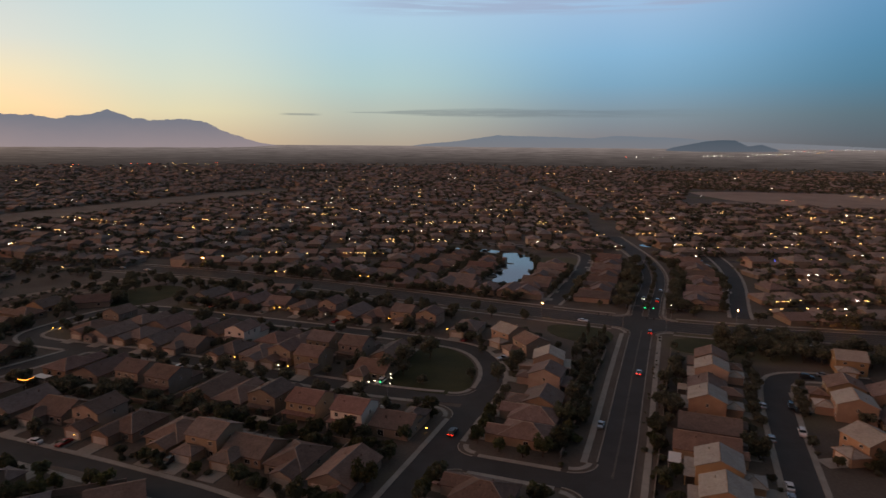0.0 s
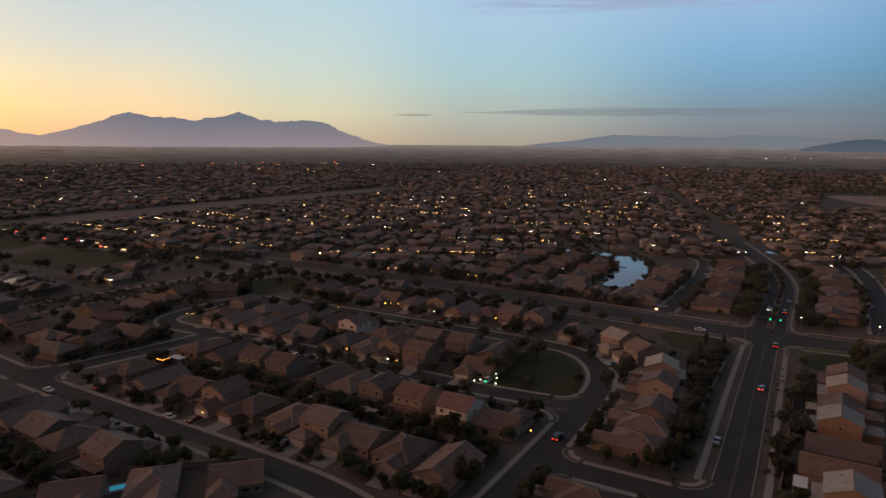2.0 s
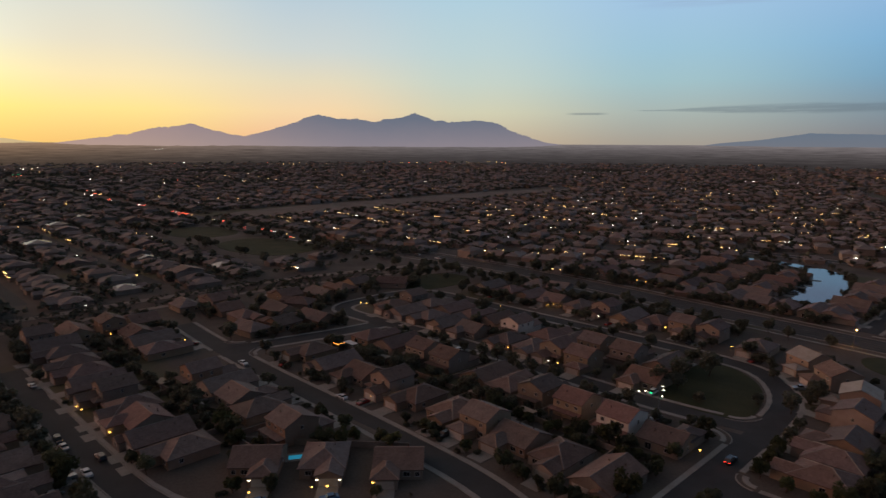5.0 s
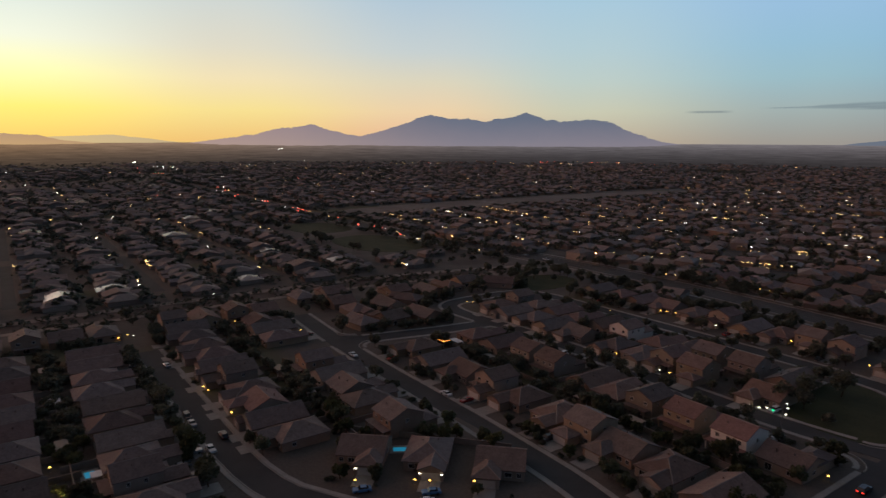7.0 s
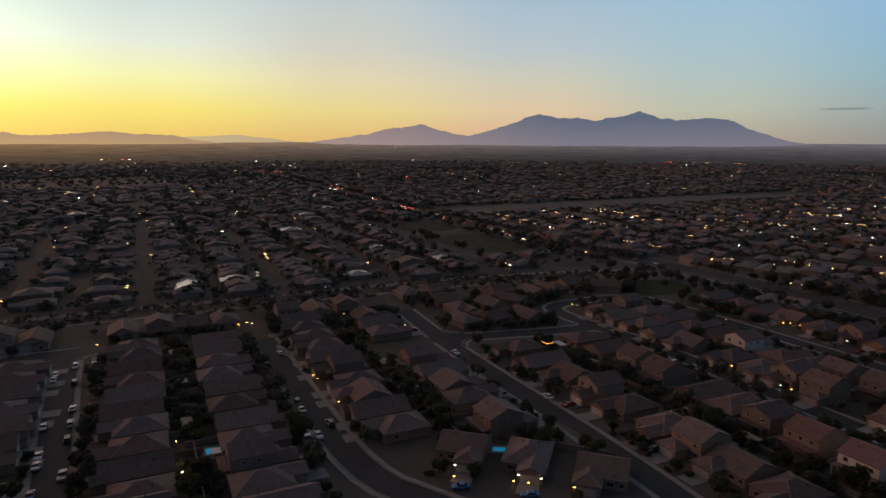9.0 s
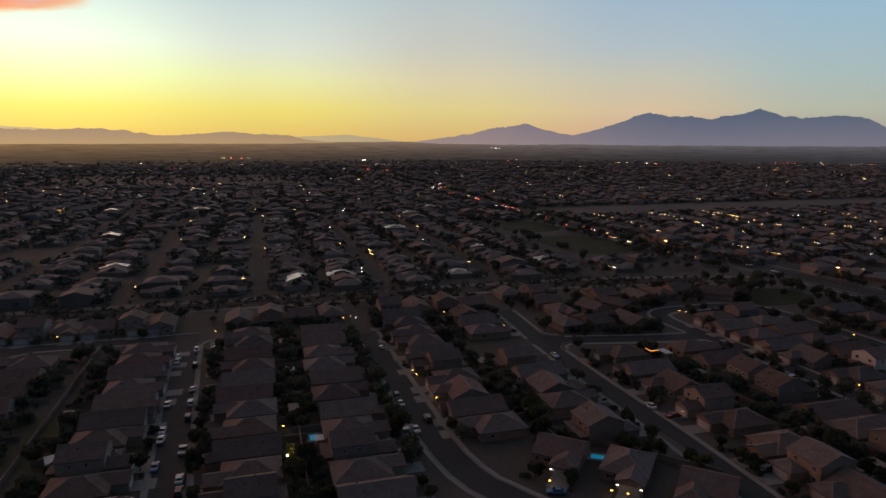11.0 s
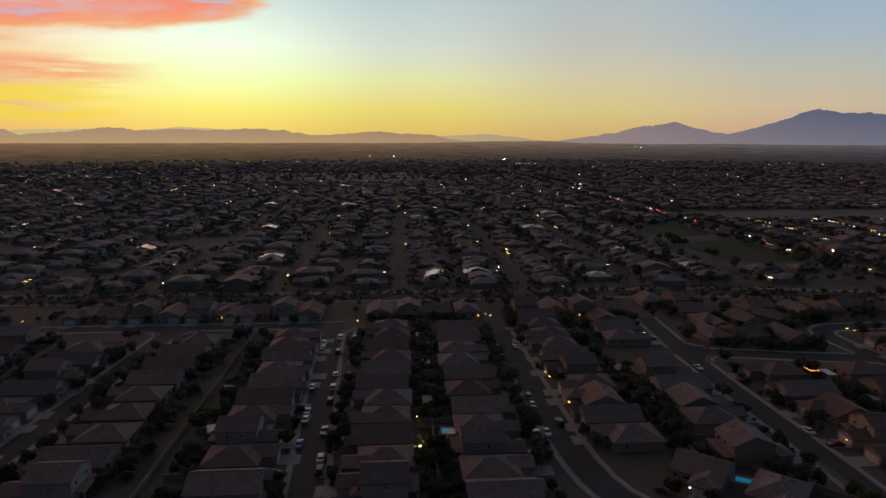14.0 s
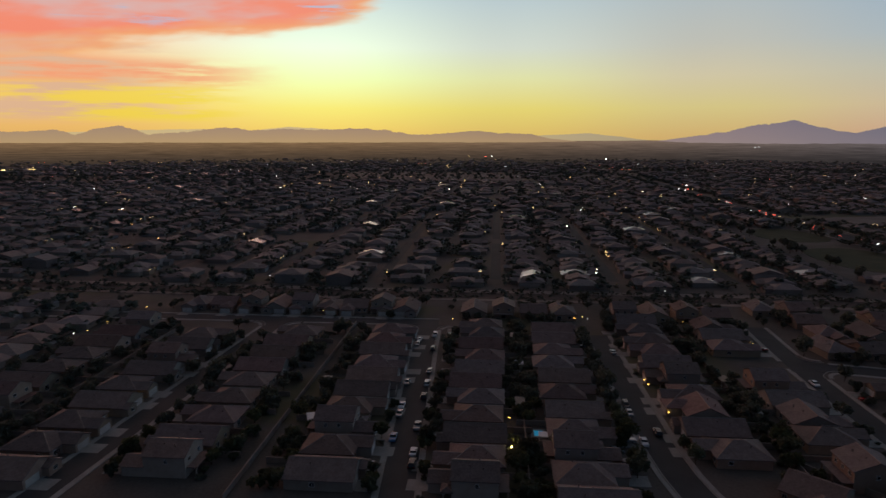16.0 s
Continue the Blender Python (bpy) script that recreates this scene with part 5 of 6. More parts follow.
# ---------- vehicles ----------
def make_car(kind, paint):
    """A parked car, nose to -y: hull, glazed cabin, roof, wheels with rims, lamps."""
    car = new("car", None)
    L, W = {"sedan": (4.7, 1.82), "suv": (4.8, 1.9), "pickup": (5.6, 1.95)}[kind]
    hood, deck, top = {"sedan": (0.92, 0.98, 1.45), "suv": (1.05, 1.10, 1.75), "pickup": (1.10, 1.08, 1.80)}[kind]
    hl, hw = L / 2, W / 2
    hull = bmesh.new()
    prof = [(-hl, 0.35), (-hl, hood - 0.22), (-hl + 0.25, hood - 0.06), (-hl * 0.42, hood), (hl * 0.7, deck), (hl - 0.1, deck - 0.05), (hl, deck - 0.3), (hl, 0.38)]
    rings = []
    for x, k in ((-hw, 0.0), (-hw + 0.08, 0.05), (hw - 0.08, 0.05), (hw, 0.0)):
        rings.append([hull.verts.new((x, y, z + (k if z > 0.6 else -k))) for y, z in prof])
    for a, b in zip(rings, rings[1:]):
        for i in range(len(prof)):
            j = (i + 1) % len(prof)
            hull.faces.new((a[i], a[j], b[j], b[i]))
    hull.faces.new(rings[0][::-1])
    hull.faces.new(rings[-1])
    bmesh.ops.recalc_face_normals(hull, faces=hull.faces)
    part("body", hull, paint, car)
    c0, c1, t0, t1 = {"sedan": (-0.95, 1.75, -0.35, 1.05), "suv": (-1.1, 2.3, -0.5, 2.0), "pickup": (-1.2, 0.75, -0.65, 0.55)}[kind]
    cab = bmesh.new()
    low = [cab.verts.new(p) for p in ((-hw + 0.07, c0, hood), (hw - 0.07, c0, hood), (hw - 0.07, c1, hood), (-hw + 0.07, c1, hood))]
    upv = [cab.verts.new(p) for p in ((-hw + 0.24, t0, top - 0.06), (hw - 0.24, t0, top - 0.06), (hw - 0.24, t1, top - 0.06), (-hw + 0.24, t1, top - 0.06))]
    for i in range(4):
        j = (i + 1) % 4
        cab.faces.new((low[i], low[j], upv[j], upv[i]))
    cab.faces.new(upv)
    part("cabin", cab, PANE, car, "dark tinted window glass")
    rf = bmesh.new()
    box(rf, -hw + 0.22, hw - 0.22, t0 - 0.05, t1 + 0.05, top - 0.06, top)
    bmesh.ops.bevel(rf, geom=rf.edges[:], offset=0.03, affect="EDGES")
    part("car_roof", rf, paint, car)
    for sx in (-1, 1):
        for y in (-hl * 0.62, hl * 0.62):
            tyre = bmesh.new()
            bmesh.ops.create_cone(tyre, cap_ends=True, segments=14, radius1=0.34, radius2=0.34, depth=0.22)
            tyre.transform(pose(sx * (hw - 0.1), y, 0.34, 0, 90, 0))
            t = part("tyre", tyre, RUBBER, car)
            rim = bmesh.new()
            bmesh.ops.create_cone(rim, cap_ends=True, segments=10, radius1=0.2, radius2=0.2, depth=0.24)
            rim.transform(pose(sx * (hw - 0.1), y, 0.34, 0, 90, 0))
            part("rim", rim, CHROME, t)
    for sx in (-1, 1):
        hd = bmesh.new()
        box(hd, sx * (hw - 0.28) - 0.2, sx * (hw - 0.28) + 0.2, -hl - 0.03, -hl + 0.05, hood - 0.36, hood - 0.2)
        part("headlight", hd, CHROME, car)
        tl = bmesh.new()
        box(tl, sx * (hw - 0.2) - 0.16, sx * (hw - 0.2) + 0.16, hl - 0.05, hl + 0.03, deck - 0.42, deck - 0.2)
        part("tail_light", tl, CAR_RED, car)
    return car


CARS = {}
for nm, kd, pt, lb in [("white", "sedan", CAR_WHITE, "white sedan car standing at the kerb"), ("silver", "sedan", CAR_SILVER, "silver sedan car standing at the kerb"),
                       ("suv", "suv", CAR_WHITE, "white sport utility car parked outdoors"), ("dark", "suv", CAR_DARK, "dark sport utility car parked outdoors"),
                       ("pickup", "pickup", CAR_SILVER, "silver pickup truck parked outdoors"), ("red", "sedan", CAR_RED, "dark red sedan car on the street"),
                       ("blue", "sedan", CAR_BLUE, "light blue sedan car standing at the kerb")]:
    CARS[nm] = tagged(make_car(kd, pt), lb, "car", "cars of the estate")
tail_bm = bmesh.new()
box(tail_bm, -0.85, -0.35, 2.36, 2.44, 0.62, 0.86)
box(tail_bm, 0.35, 0.85, 2.36, 2.44, 0.62, 0.86)
TAIL_MESH = bpy.data.meshes.new("lit_tail_lights")
tail_bm.to_mesh(TAIL_MESH)
TAIL_MESH.materials.append(LAMP_RED)
head_bm = bmesh.new()
box(head_bm, -0.8, -0.42, -2.46, -2.38, 0.6, 0.76)
box(head_bm, 0.42, 0.8, -2.46, -2.38, 0.6, 0.76)
HEAD_MESH = bpy.data.meshes.new("lit_headlights")
head_bm.to_mesh(HEAD_MESH)
HEAD_MESH.materials.append(LAMP_WHITE)


def park(name, u, v, turn, lit=""):
    c = copy_thing(CARS[name], stand(u, v, turn, 0.1))
    if lit:
        o = new("lit_lamp", TAIL_MESH if lit == "tail" else HEAD_MESH)
        o.parent = c
        tagged(o, "glowing red tail lights" if lit == "tail" else "glowing white headlights")


# kerbside along the first street: a car's nose to +u is turn 90
for nm, u, v, tr in [("white", 258.3, -31.4, 90), ("silver", 252.4, -31.6, 90), ("suv", 265, -25.6, 90), ("dark", 247, -24.6, -90), ("silver", 222, -23.4, -90), ("suv", 210, -23.0, -90), ("dark", 198.5, -22.8, -90),
                     ("silver", 210.3, -30.0, 90), ("white", 190.5, -29.0, 90), ("silver", 184.5, -28.8, 90), ("pickup", 176.3, -22.2, -90), ("blue", 168.6, -28.2, 90), ("white", 160.5, -21.4, -90), ("dark", 154.2, -20.9, -90), ("silver", 153.3, -33.0, 0),
                     ("silver", 248.6, 46.6, -90), ("dark", 196.8, 41.6, 90), ("silver", 191.0, 41.6, 90), ("dark", 177.9, 47.0, -90), ("white", 171.5, 41.8, 90), ("silver", 166.2, 33.0, 180), ("blue", 129.6, 66.2, -20), ("blue", 119.3, 79.5, -25), ("white", 116.6, 76.0, -25)] + [
                     ("white", 167.6, 117.6, -90), ("dark", 124.2, 122.4, 0), ("pickup", 170.4, 233.6, 180), ("red", 53.0, 140, 20), ("silver", -26.4, 223, 180), ("silver", -26.4, 197.4, 180), ("white", -27.6, 169.4, 180), ("silver", -27.4, 163.6, 180), ("silver", 20.9, 188.3, 0),
                     ("suv", 98.2, 195.4, 0), ("dark", 191.6, 123.6, 0), ("white", 220.5, 109.9, 90), ("suv", -35.2, 205, 0), ("dark", -34.9, 226, 0), ("dark", -44, 258.6, 90), ("silver", -50, 263, 90), ("silver", 207.0, 9.0, 40)]:
    park(nm, u, v, tr)
park("silver", 13.8, 240, 180, "tail")
park("dark", 13.2, 296.5, 180, "tail")
park("dark", 60.6, 167, 180, "tail")
park("white", 44.5, 304.5, 90)
park("dark", -38, 317.0, 80, "tail")
park("dark", 13.4, 361, 180, "tail")
park("white", 20.6, 363, 0, "head")
park("silver", 12.8, 386, 180)
park("white", 331, 319.0, -90, "head")
park("silver", 351, 317.5, -90, "head")
park("dark", 470, 309.0, 90, "tail")
park("silver", 392, 309.5, -90, "head")
crng = random.Random(5)
KINDS = ["white", "silver", "suv", "dark", "pickup", "dark", "red"]
for hu, hv, tr in HOUSES:
    if crng.random() < 0.26:
        a = radians(tr)
        lx, ly = crng.choice((-3.4, 2.9, -1.8)), -12.4
        u, v = hu - lx * cos(a) + ly * sin(a), hv + lx * sin(a) + ly * cos(a)
        if not on_street(Vector((u, v)), None, 1.6):
            park(crng.choice(KINDS), u, v, tr + crng.choice((0, 180)))
for c in CARS.values():
    for o in (*c.children_recursive, c):
        bpy.data.objects.remove(o)


# ---------- traffic signals at the crossing ----------
def signal(u, v, turn, arm, lit):
    s = tagged(new("traffic_signal", None), "steel mast-arm traffic signal showing green at the crossing" if lit else "steel mast-arm traffic signal at the crossing", "traffic signal", "signals at the crossing")
    bm = bmesh.new()
    bmesh.ops.create_cone(bm, cap_ends=True, segments=10, radius1=0.16, radius2=0.11, depth=6.6)
    bm.transform(pose(0, 0, 3.3))
    part("pole", bm, STEEL, s)
    bm = bmesh.new()
    bmesh.ops.create_cone(bm, cap_ends=True, segments=8, radius1=0.09, radius2=0.05, depth=arm)
    bm.transform(pose(arm / 2, 0, 6.2, 0, 90, 0))
    part("mast_arm", bm, STEEL, s)
    for k in (0.62, 0.97):
        bm = bmesh.new()
        box(bm, arm * k - 0.2, arm * k + 0.2, -0.25, -0.02, 5.45, 6.55)
        head = part("signal_head", bm, RUBBER, s)
        for j, z in enumerate((5.65, 6.0, 6.35)):
            bm = bmesh.new()
            r = 0.30 if (lit and j == 0) else 0.13
            bmesh.ops.create_cone(bm, cap_ends=True, segments=12, radius1=r, radius2=r, depth=0.1)
            bm.transform(pose(arm * k, -0.28, z, 90))
            part("lens", bm, LAMP_GREEN if (lit and j == 0) else RUBBER, head)
    s.matrix_basis = stand(u, v, turn)


signal(7.5, 322.0, 180, -9.0, False)
signal(24.5, 321.5, 0, 11.5, True)
signal(25.5, 299.5, 180, 11.5, False)
signal(6.5, 300.0, 0, -9.0, False)


def street_lamp(u, v, turn, mat):
    s = tagged(new("street_lamp", None), "tall steel street lamp with a lit head", "street lamp", "street lamps")
    bm = bmesh.new()
    bmesh.ops.create_cone(bm, cap_ends=True, segments=8, radius1=0.11, radius2=0.06, depth=8.0)
    bm.transform(pose(0, 0, 4.0))
    part("pole", bm, STEEL, s)
    bm = bmesh.new()
    box(bm, -0.06, 0.06, -1.8, 0.05, 7.85, 7.97)
    part("bracket", bm, STEEL, s)
    bm = bmesh.new()
    box(bm, -0.16, 0.16, -2.3, -1.7, 7.8, 7.95)
    bmesh.ops.bevel(bm, geom=bm.edges[:], offset=0.04, affect="EDGES")
    part("lamp_head", bm, mat, s, "lit lamp head")
    s.matrix_basis = stand(u, v, turn)


# lamps added as an assumed source of the orange glow on the arterial
ASSUMED_SODIUM = glowing("sodium_lamp", (1.0, 0.40, 0.07), 300.0)
for u, v, tr in [(-24, 325.5, 0), (64, 300, 180), (420, 297.5, 180), (300, 338, 0), (-70, 334, 0)]:
    street_lamp(u, v, tr, ASSUMED_SODIUM)
for u, v, tr in [(5.2, 323.5, 0), (90, 184, 180)]:
    street_lamp(u, v, tr, LAMP_WHITE)


# ---------- garden lamps, patio covers, panels ----------
def garden_lamp(u, v, mat, label, z=1.4, wide=0.2):
    s = tagged(new("garden_lamp", None), label, "lamp", "garden lamps")
    bm = bmesh.new()
    bmesh.ops.create_cone(bm, cap_ends=True, segments=6, radius1=0.05, radius2=0.04, depth=z)
    bm.transform(pose(0, 0, z / 2))
    part("post", bm, STEEL, s)
    bm = bmesh.new()
    box(bm, -wide, wide, -wide, wide, z, z + 0.22)
    bmesh.ops.bevel(bm, geom=bm.edges[:], offset=0.06, affect="EDGES")
    part("lantern", bm, mat, s, "lit lantern")
    s.matrix_basis = stand(u, v)
    return s


for u, v in [(101.0, 191.6), (99.6, 193.4), (95.5, 198.2), (103.6, 190.8), (93.4, 193.0)]:
    garden_lamp(u, v, LAMP_WHITE, "white garden lamp on a short post")
garden_lamp(97.6, 193.6, LAMP_GREEN, "green garden lamp on a short post", 1.2, 0.26)
for k, (u, v) in enumerate(PORCH_LAMPS):
    garden_lamp(u, v, LAMP_WHITE if k % 7 == 3 else LAMP, "warm porch lamp on a short post")
garden_lamp(262, 344, LAMP_BLUE, "blue garden lamp on a short post", 1.4, 0.5)
garden_lamp(-60, 520, LAMP_BLUE, "blue garden lamp on a short post", 1.6, 0.8)

cover_bm = bmesh.new()
box(cover_bm, -3.0, 3.0, -1.6, 1.6, 2.5, 2.62)
COVER = {}
for key, mt in (("white", WHITE_ROOF), ("tan", FASCIA)):
    c = new("patio_cover", None)
    part("cover", cover_bm.copy(), mt, c)
    for sx in (-2.8, 2.8):
        for sy in (-1.45, 1.45):
            b = bmesh.new()
            box(b, sx - 0.07, sx + 0.07, sy - 0.07, sy + 0.07, 0, 2.5)
            part("post", b, FRAME, c)
    COVER[key] = tagged(c, "flat white patio cover on four posts" if key == "white" else "flat tan patio cover on four posts", "patio cover", "patio covers")
for u, v, tr, k in [(170, 15.6, 90, "white"), (176, -53.5, 20, "white"), (237, -94.8, 0, "tan"), (193, 8.2, 0, "tan"), (228, 9, 0, "white"), (262, 8, 0, "tan"), (206, -57.5, 0, "tan"), (250, -58, 0, "white"), (-1.5, 226, 90, "tan"), (-0.5, 171.2, 90, "white"),
                    (-60.5, 212, 90, "white"), (116, 150, 0, "tan"), (136, 149.5, 0, "tan"), (186, 150, 0, "tan"), (208, 151, 0, "white"), (192, 79, 0, "tan"), (218, 78.5, 0, "tan"), (150, 212.0, 0, "tan")]:
    copy_thing(COVER[k], stand(u, v, tr))
for c in COVER.values():
    for o in (*c.children_recursive, c):
        bpy.data.objects.remove(o)


# a lamp that lights a garden corner, and a warm strip of light along a patio edge
GARDEN = glowing("garden_flood", (1.0, 0.80, 0.25), 45.0)
flood = garden_lamp(163.0, 5.0, GARDEN, "bright yellow garden lamp beside a tree", 1.8, 0.16)
bulb = bpy.data.lights.new("bulb", "POINT")
bulb.energy, bulb.color, bulb.shadow_soft_size = 260.0, (1.0, 0.74, 0.18), 0.2
glow = new("bulb", bulb)
glow.parent = flood
glow.location = (0, 0, 2.3)
strip = tagged(new("string_light", None), "bent orange strip light along a patio edge", "light", "garden lamps")
STRIP = glowing("orange_strip", (1.0, 0.34, 0.05), 3.0)
for x0, x1, y0, y1 in ((-2.4, 2.4, -0.1, 0.1), (2.2, 2.4, 0.1, 3.2)):
    bm = bmesh.new()
    box(bm, x0, x1, y0, y1, 2.6, 2.75)
    part("strip", bm, STRIP, strip, "glowing orange strip")
for x, y in ((-2.3, 0.0), (2.3, 0.0), (2.3, 3.1)):
    bm = bmesh.new()
    box(bm, x - 0.05, x + 0.05, y - 0.05, y + 0.05, 0, 2.6)
    part("post", bm, FRAME, strip)
strip.matrix_basis = stand(211.5, 145.5, 0)

# ---------- the rest of the town, as one mass of roofs, trees and lamps ----------
frng = random.Random(99)
OPEN_LAND = [((640, 745), (325, 1000)), ((-430, 15), (990, 1370)), ((405, 630), (215, 296)), ((1260, 1640), (-420, 60)), ((318, 362), (-900, 312))]


def built_over(u, v):
    """Land that the estate, roads, lake and fields already take up."""
    if -75 < u < 318 and v < 296 and v > -175:
        return True
    if -38 < u < 136 and 296 < v < 500:
        return True
    if 100 < u < 190 and 365 < v < 505:
        return True
    for (a, b), (c, d) in OPEN_LAND:
        if a < u < b and c < v < d:
            return True
    x = u
    mid = 311 + (0 if x < 60 else min(17, (x - 60) * 0.09)) if x < 300 else (324 if x < 360 else 302)
    if x < -20:
        mid = 313 - (x + 20) * 0.18
    if abs(v - mid) < 20:
        return True
    return abs(u - 18 - (max(0, v - 430) ** 1.15 * 0.11)) < 14


fv, ff, fm = [], [], []
lv, lf, lm = [], [], []
tv, tf = [], []


def far_box(vs, fs, c, ex, ey, hx, hy, z0, z1):
    b = len(vs)
    for z in (z0, z1):
        for sx, sy in ((-1, -1), (1, -1), (1, 1), (-1, 1)):
            p = c + ex * (hx * sx) + ey * (hy * sy)
            vs.append((p.x, p.y, z))
    n = [(0, 1, 5, 4), (1, 2, 6, 5), (2, 3, 7, 6), (3, 0, 4, 7)]
    fs += [tuple(b + i for i in f) for f in n]
    return b, [(b + 4, b + 5, b + 6, b + 7)]


def far_house(x, y, ang, base, tall, across=False, sealed=False):
    ex = Vector((cos(ang), sin(ang)))
    ey = Vector((-sin(ang), cos(ang)))
    c = Vector((x, y))
    hx, hy = frng.uniform(5.2, 6.4), frng.uniform(7.0, 9.0)
    h = base + (5.4 if tall else 2.7)
    k0 = len(ff)
    far_box(fv, ff, c, ex, ey, hx, hy, base - 0.5, h)
    fm.extend([0] * (len(ff) - k0))
    b = len(fv)
    o = 0.5
    for sx, sy in ((-1, -1), (1, -1), (1, 1), (-1, 1)):
        p = c + ex * ((hx + o) * sx) + ey * ((hy + o) * sy)
        fv.append((p.x, p.y, h - 0.1))
    hipped = frng.random() < 0.8
    if across:
        q, rz = (0.6 if hipped else hx + o), h + hy * 0.29
        for s in (-1, 1):
            p = c + ex * (q * s)
            fv.append((p.x, p.y, rz))
        ff.extend([(b, b + 1, b + 5, b + 4), (b + 1, b + 2, b + 5), (b + 2, b + 3, b + 4, b + 5), (b + 3, b, b + 4)])
    else:
        q, rz = ((hy - hx + 0.3) if hipped else hy + o), h + hx * 0.37
        for s in (-1, 1):
            p = c + ey * (q * s)
            fv.append((p.x, p.y, rz))
        ff.extend([(b, b + 1, b + 4), (b + 1, b + 2, b + 5, b + 4), (b + 2, b + 3, b + 5), (b + 3, b, b + 4, b + 5)])
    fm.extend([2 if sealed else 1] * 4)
    # garage wing
    g = c - ey * (hy + 2.0) + ex * (hx * 0.35 * frng.choice((-1, 1)))
    k0 = len(ff)
    bb, top = far_box(fv, ff, g, ex, ey, 3.2, 2.3, base - 0.5, base + 2.6)
    fm.extend([0] * (len(ff) - k0))
    b = len(fv)
    for sx, sy in ((-1, -1), (1, -1), (1, 1), (-1, 1)):
        p = g + ex * (3.6 * sx) + ey * (2.7 * sy)
        fv.append((p.x, p.y, base + 2.55))
    for s in (-1.0, 1.0):
        p = g + ey * (2.7 * s)
        fv.append((p.x, p.y, base + 3.9))
    ff.extend([(b, b + 1, b + 4), (b + 1, b + 2, b + 5, b + 4), (b + 3, b, b + 4, b + 5)])
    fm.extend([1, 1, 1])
    return g, ex, ey


def far_lamp(p, z, size, mat, flat=0.6):
    b = len(lv)
    k0 = len(lf)
    way = Vector((p.y, -p.x)).normalized()
    _, top = far_box(lv, lf, Vector((p.x, p.y)), way, Vector((-way.y, way.x)), size * 2.7, size * 0.5, z, z + size * 0.7 * flat)
    lf.extend(top)
    lm.extend([mat] * (len(lf) - k0))


def far_tree(x, y, base, size):
    for _ in range(9 if size > 1.6 else 6):
        c = Vector((x + frng.gauss(0, 0.7) * size, y + frng.gauss(0, 0.7) * size, base + size * frng.uniform(0.7, 2.1)))
        q = Euler((frng.gauss(0, 0.35), frng.gauss(0, 0.35), frng.uniform(0, 6))).to_matrix()
        s = size * frng.uniform(0.45, 0.8)
        b = len(tv)
        for o in ((-s, -s * 0.7, -0.2 * s), (s, -s * 0.6, 0.3 * s), (s * 0.8, s * 0.8, -0.3 * s), (-s * 0.7, s, 0.2 * s), (0, 0, s)):
            tv.append(tuple(c + q @ Vector(o)))
        tf.extend([(b, b + 1, b + 4), (b + 1, b + 2, b + 4), (b + 2, b + 3, b + 4), (b + 3, b, b + 4), (b, b + 2, b + 1), (b, b + 3, b + 2)])


def lit_share(u, v, r):
    if v > 330 and u < 640:
        return 0.6 if r < 900 else 0.25 if r < 1300 else 0.07
    return (0.13 if r < 900 else 0.08) if v < 300 else 0.07


def street_turn(cu, cv, r):
    """Which way the lanes of a district run, in degrees on the plan."""
    if cu > 350 and cv < 290:
        return 0
    if cv > 300 and r < 1150:
        if cu < 0:
            return -6 if cv < 640 else 60
        if 280 < cu < 420 and cv < 440:
            return 80
        return -24 if cu < 400 else -8
    drng = random.Random(int(cu // 420) * 31 + int(cv // 420))
    return drng.choice((0, 0, 90, -12, 15))


CELL = 210.0
sv_, sf_ = [], []


def far_street(cu, cv, ly, ca, sa, bend):
    """The lane between two rows of far houses."""
    prev_ = None
    for i in range(12):
        lx = CELL * (-0.7 + 1.4 * i / 11)
        l2 = ly + bend * lx * lx * 10
        b = len(sv_)
        for o in (-3.2, 3.2):
            u, v = cu + lx * ca - (l2 + o) * sa, cv + lx * sa + (l2 + o) * ca
            p = spot(u, v)
            sv_.append((p.x, p.y, rise(p.length) + 0.06))
        u, v = cu + lx * ca - l2 * sa, cv + lx * sa + l2 * ca
        az = math.degrees(math.atan2(-spot(u, v).x, spot(u, v).y))
        ok = not built_over(u, v) and -46 < az < 118 and abs(u - cu) <= CELL / 2 and abs(v - cv) <= CELL / 2
        if prev_ is not None and ok:
            sf_.append((prev_, b, b + 1, prev_ + 1))
        prev_ = b if ok else None


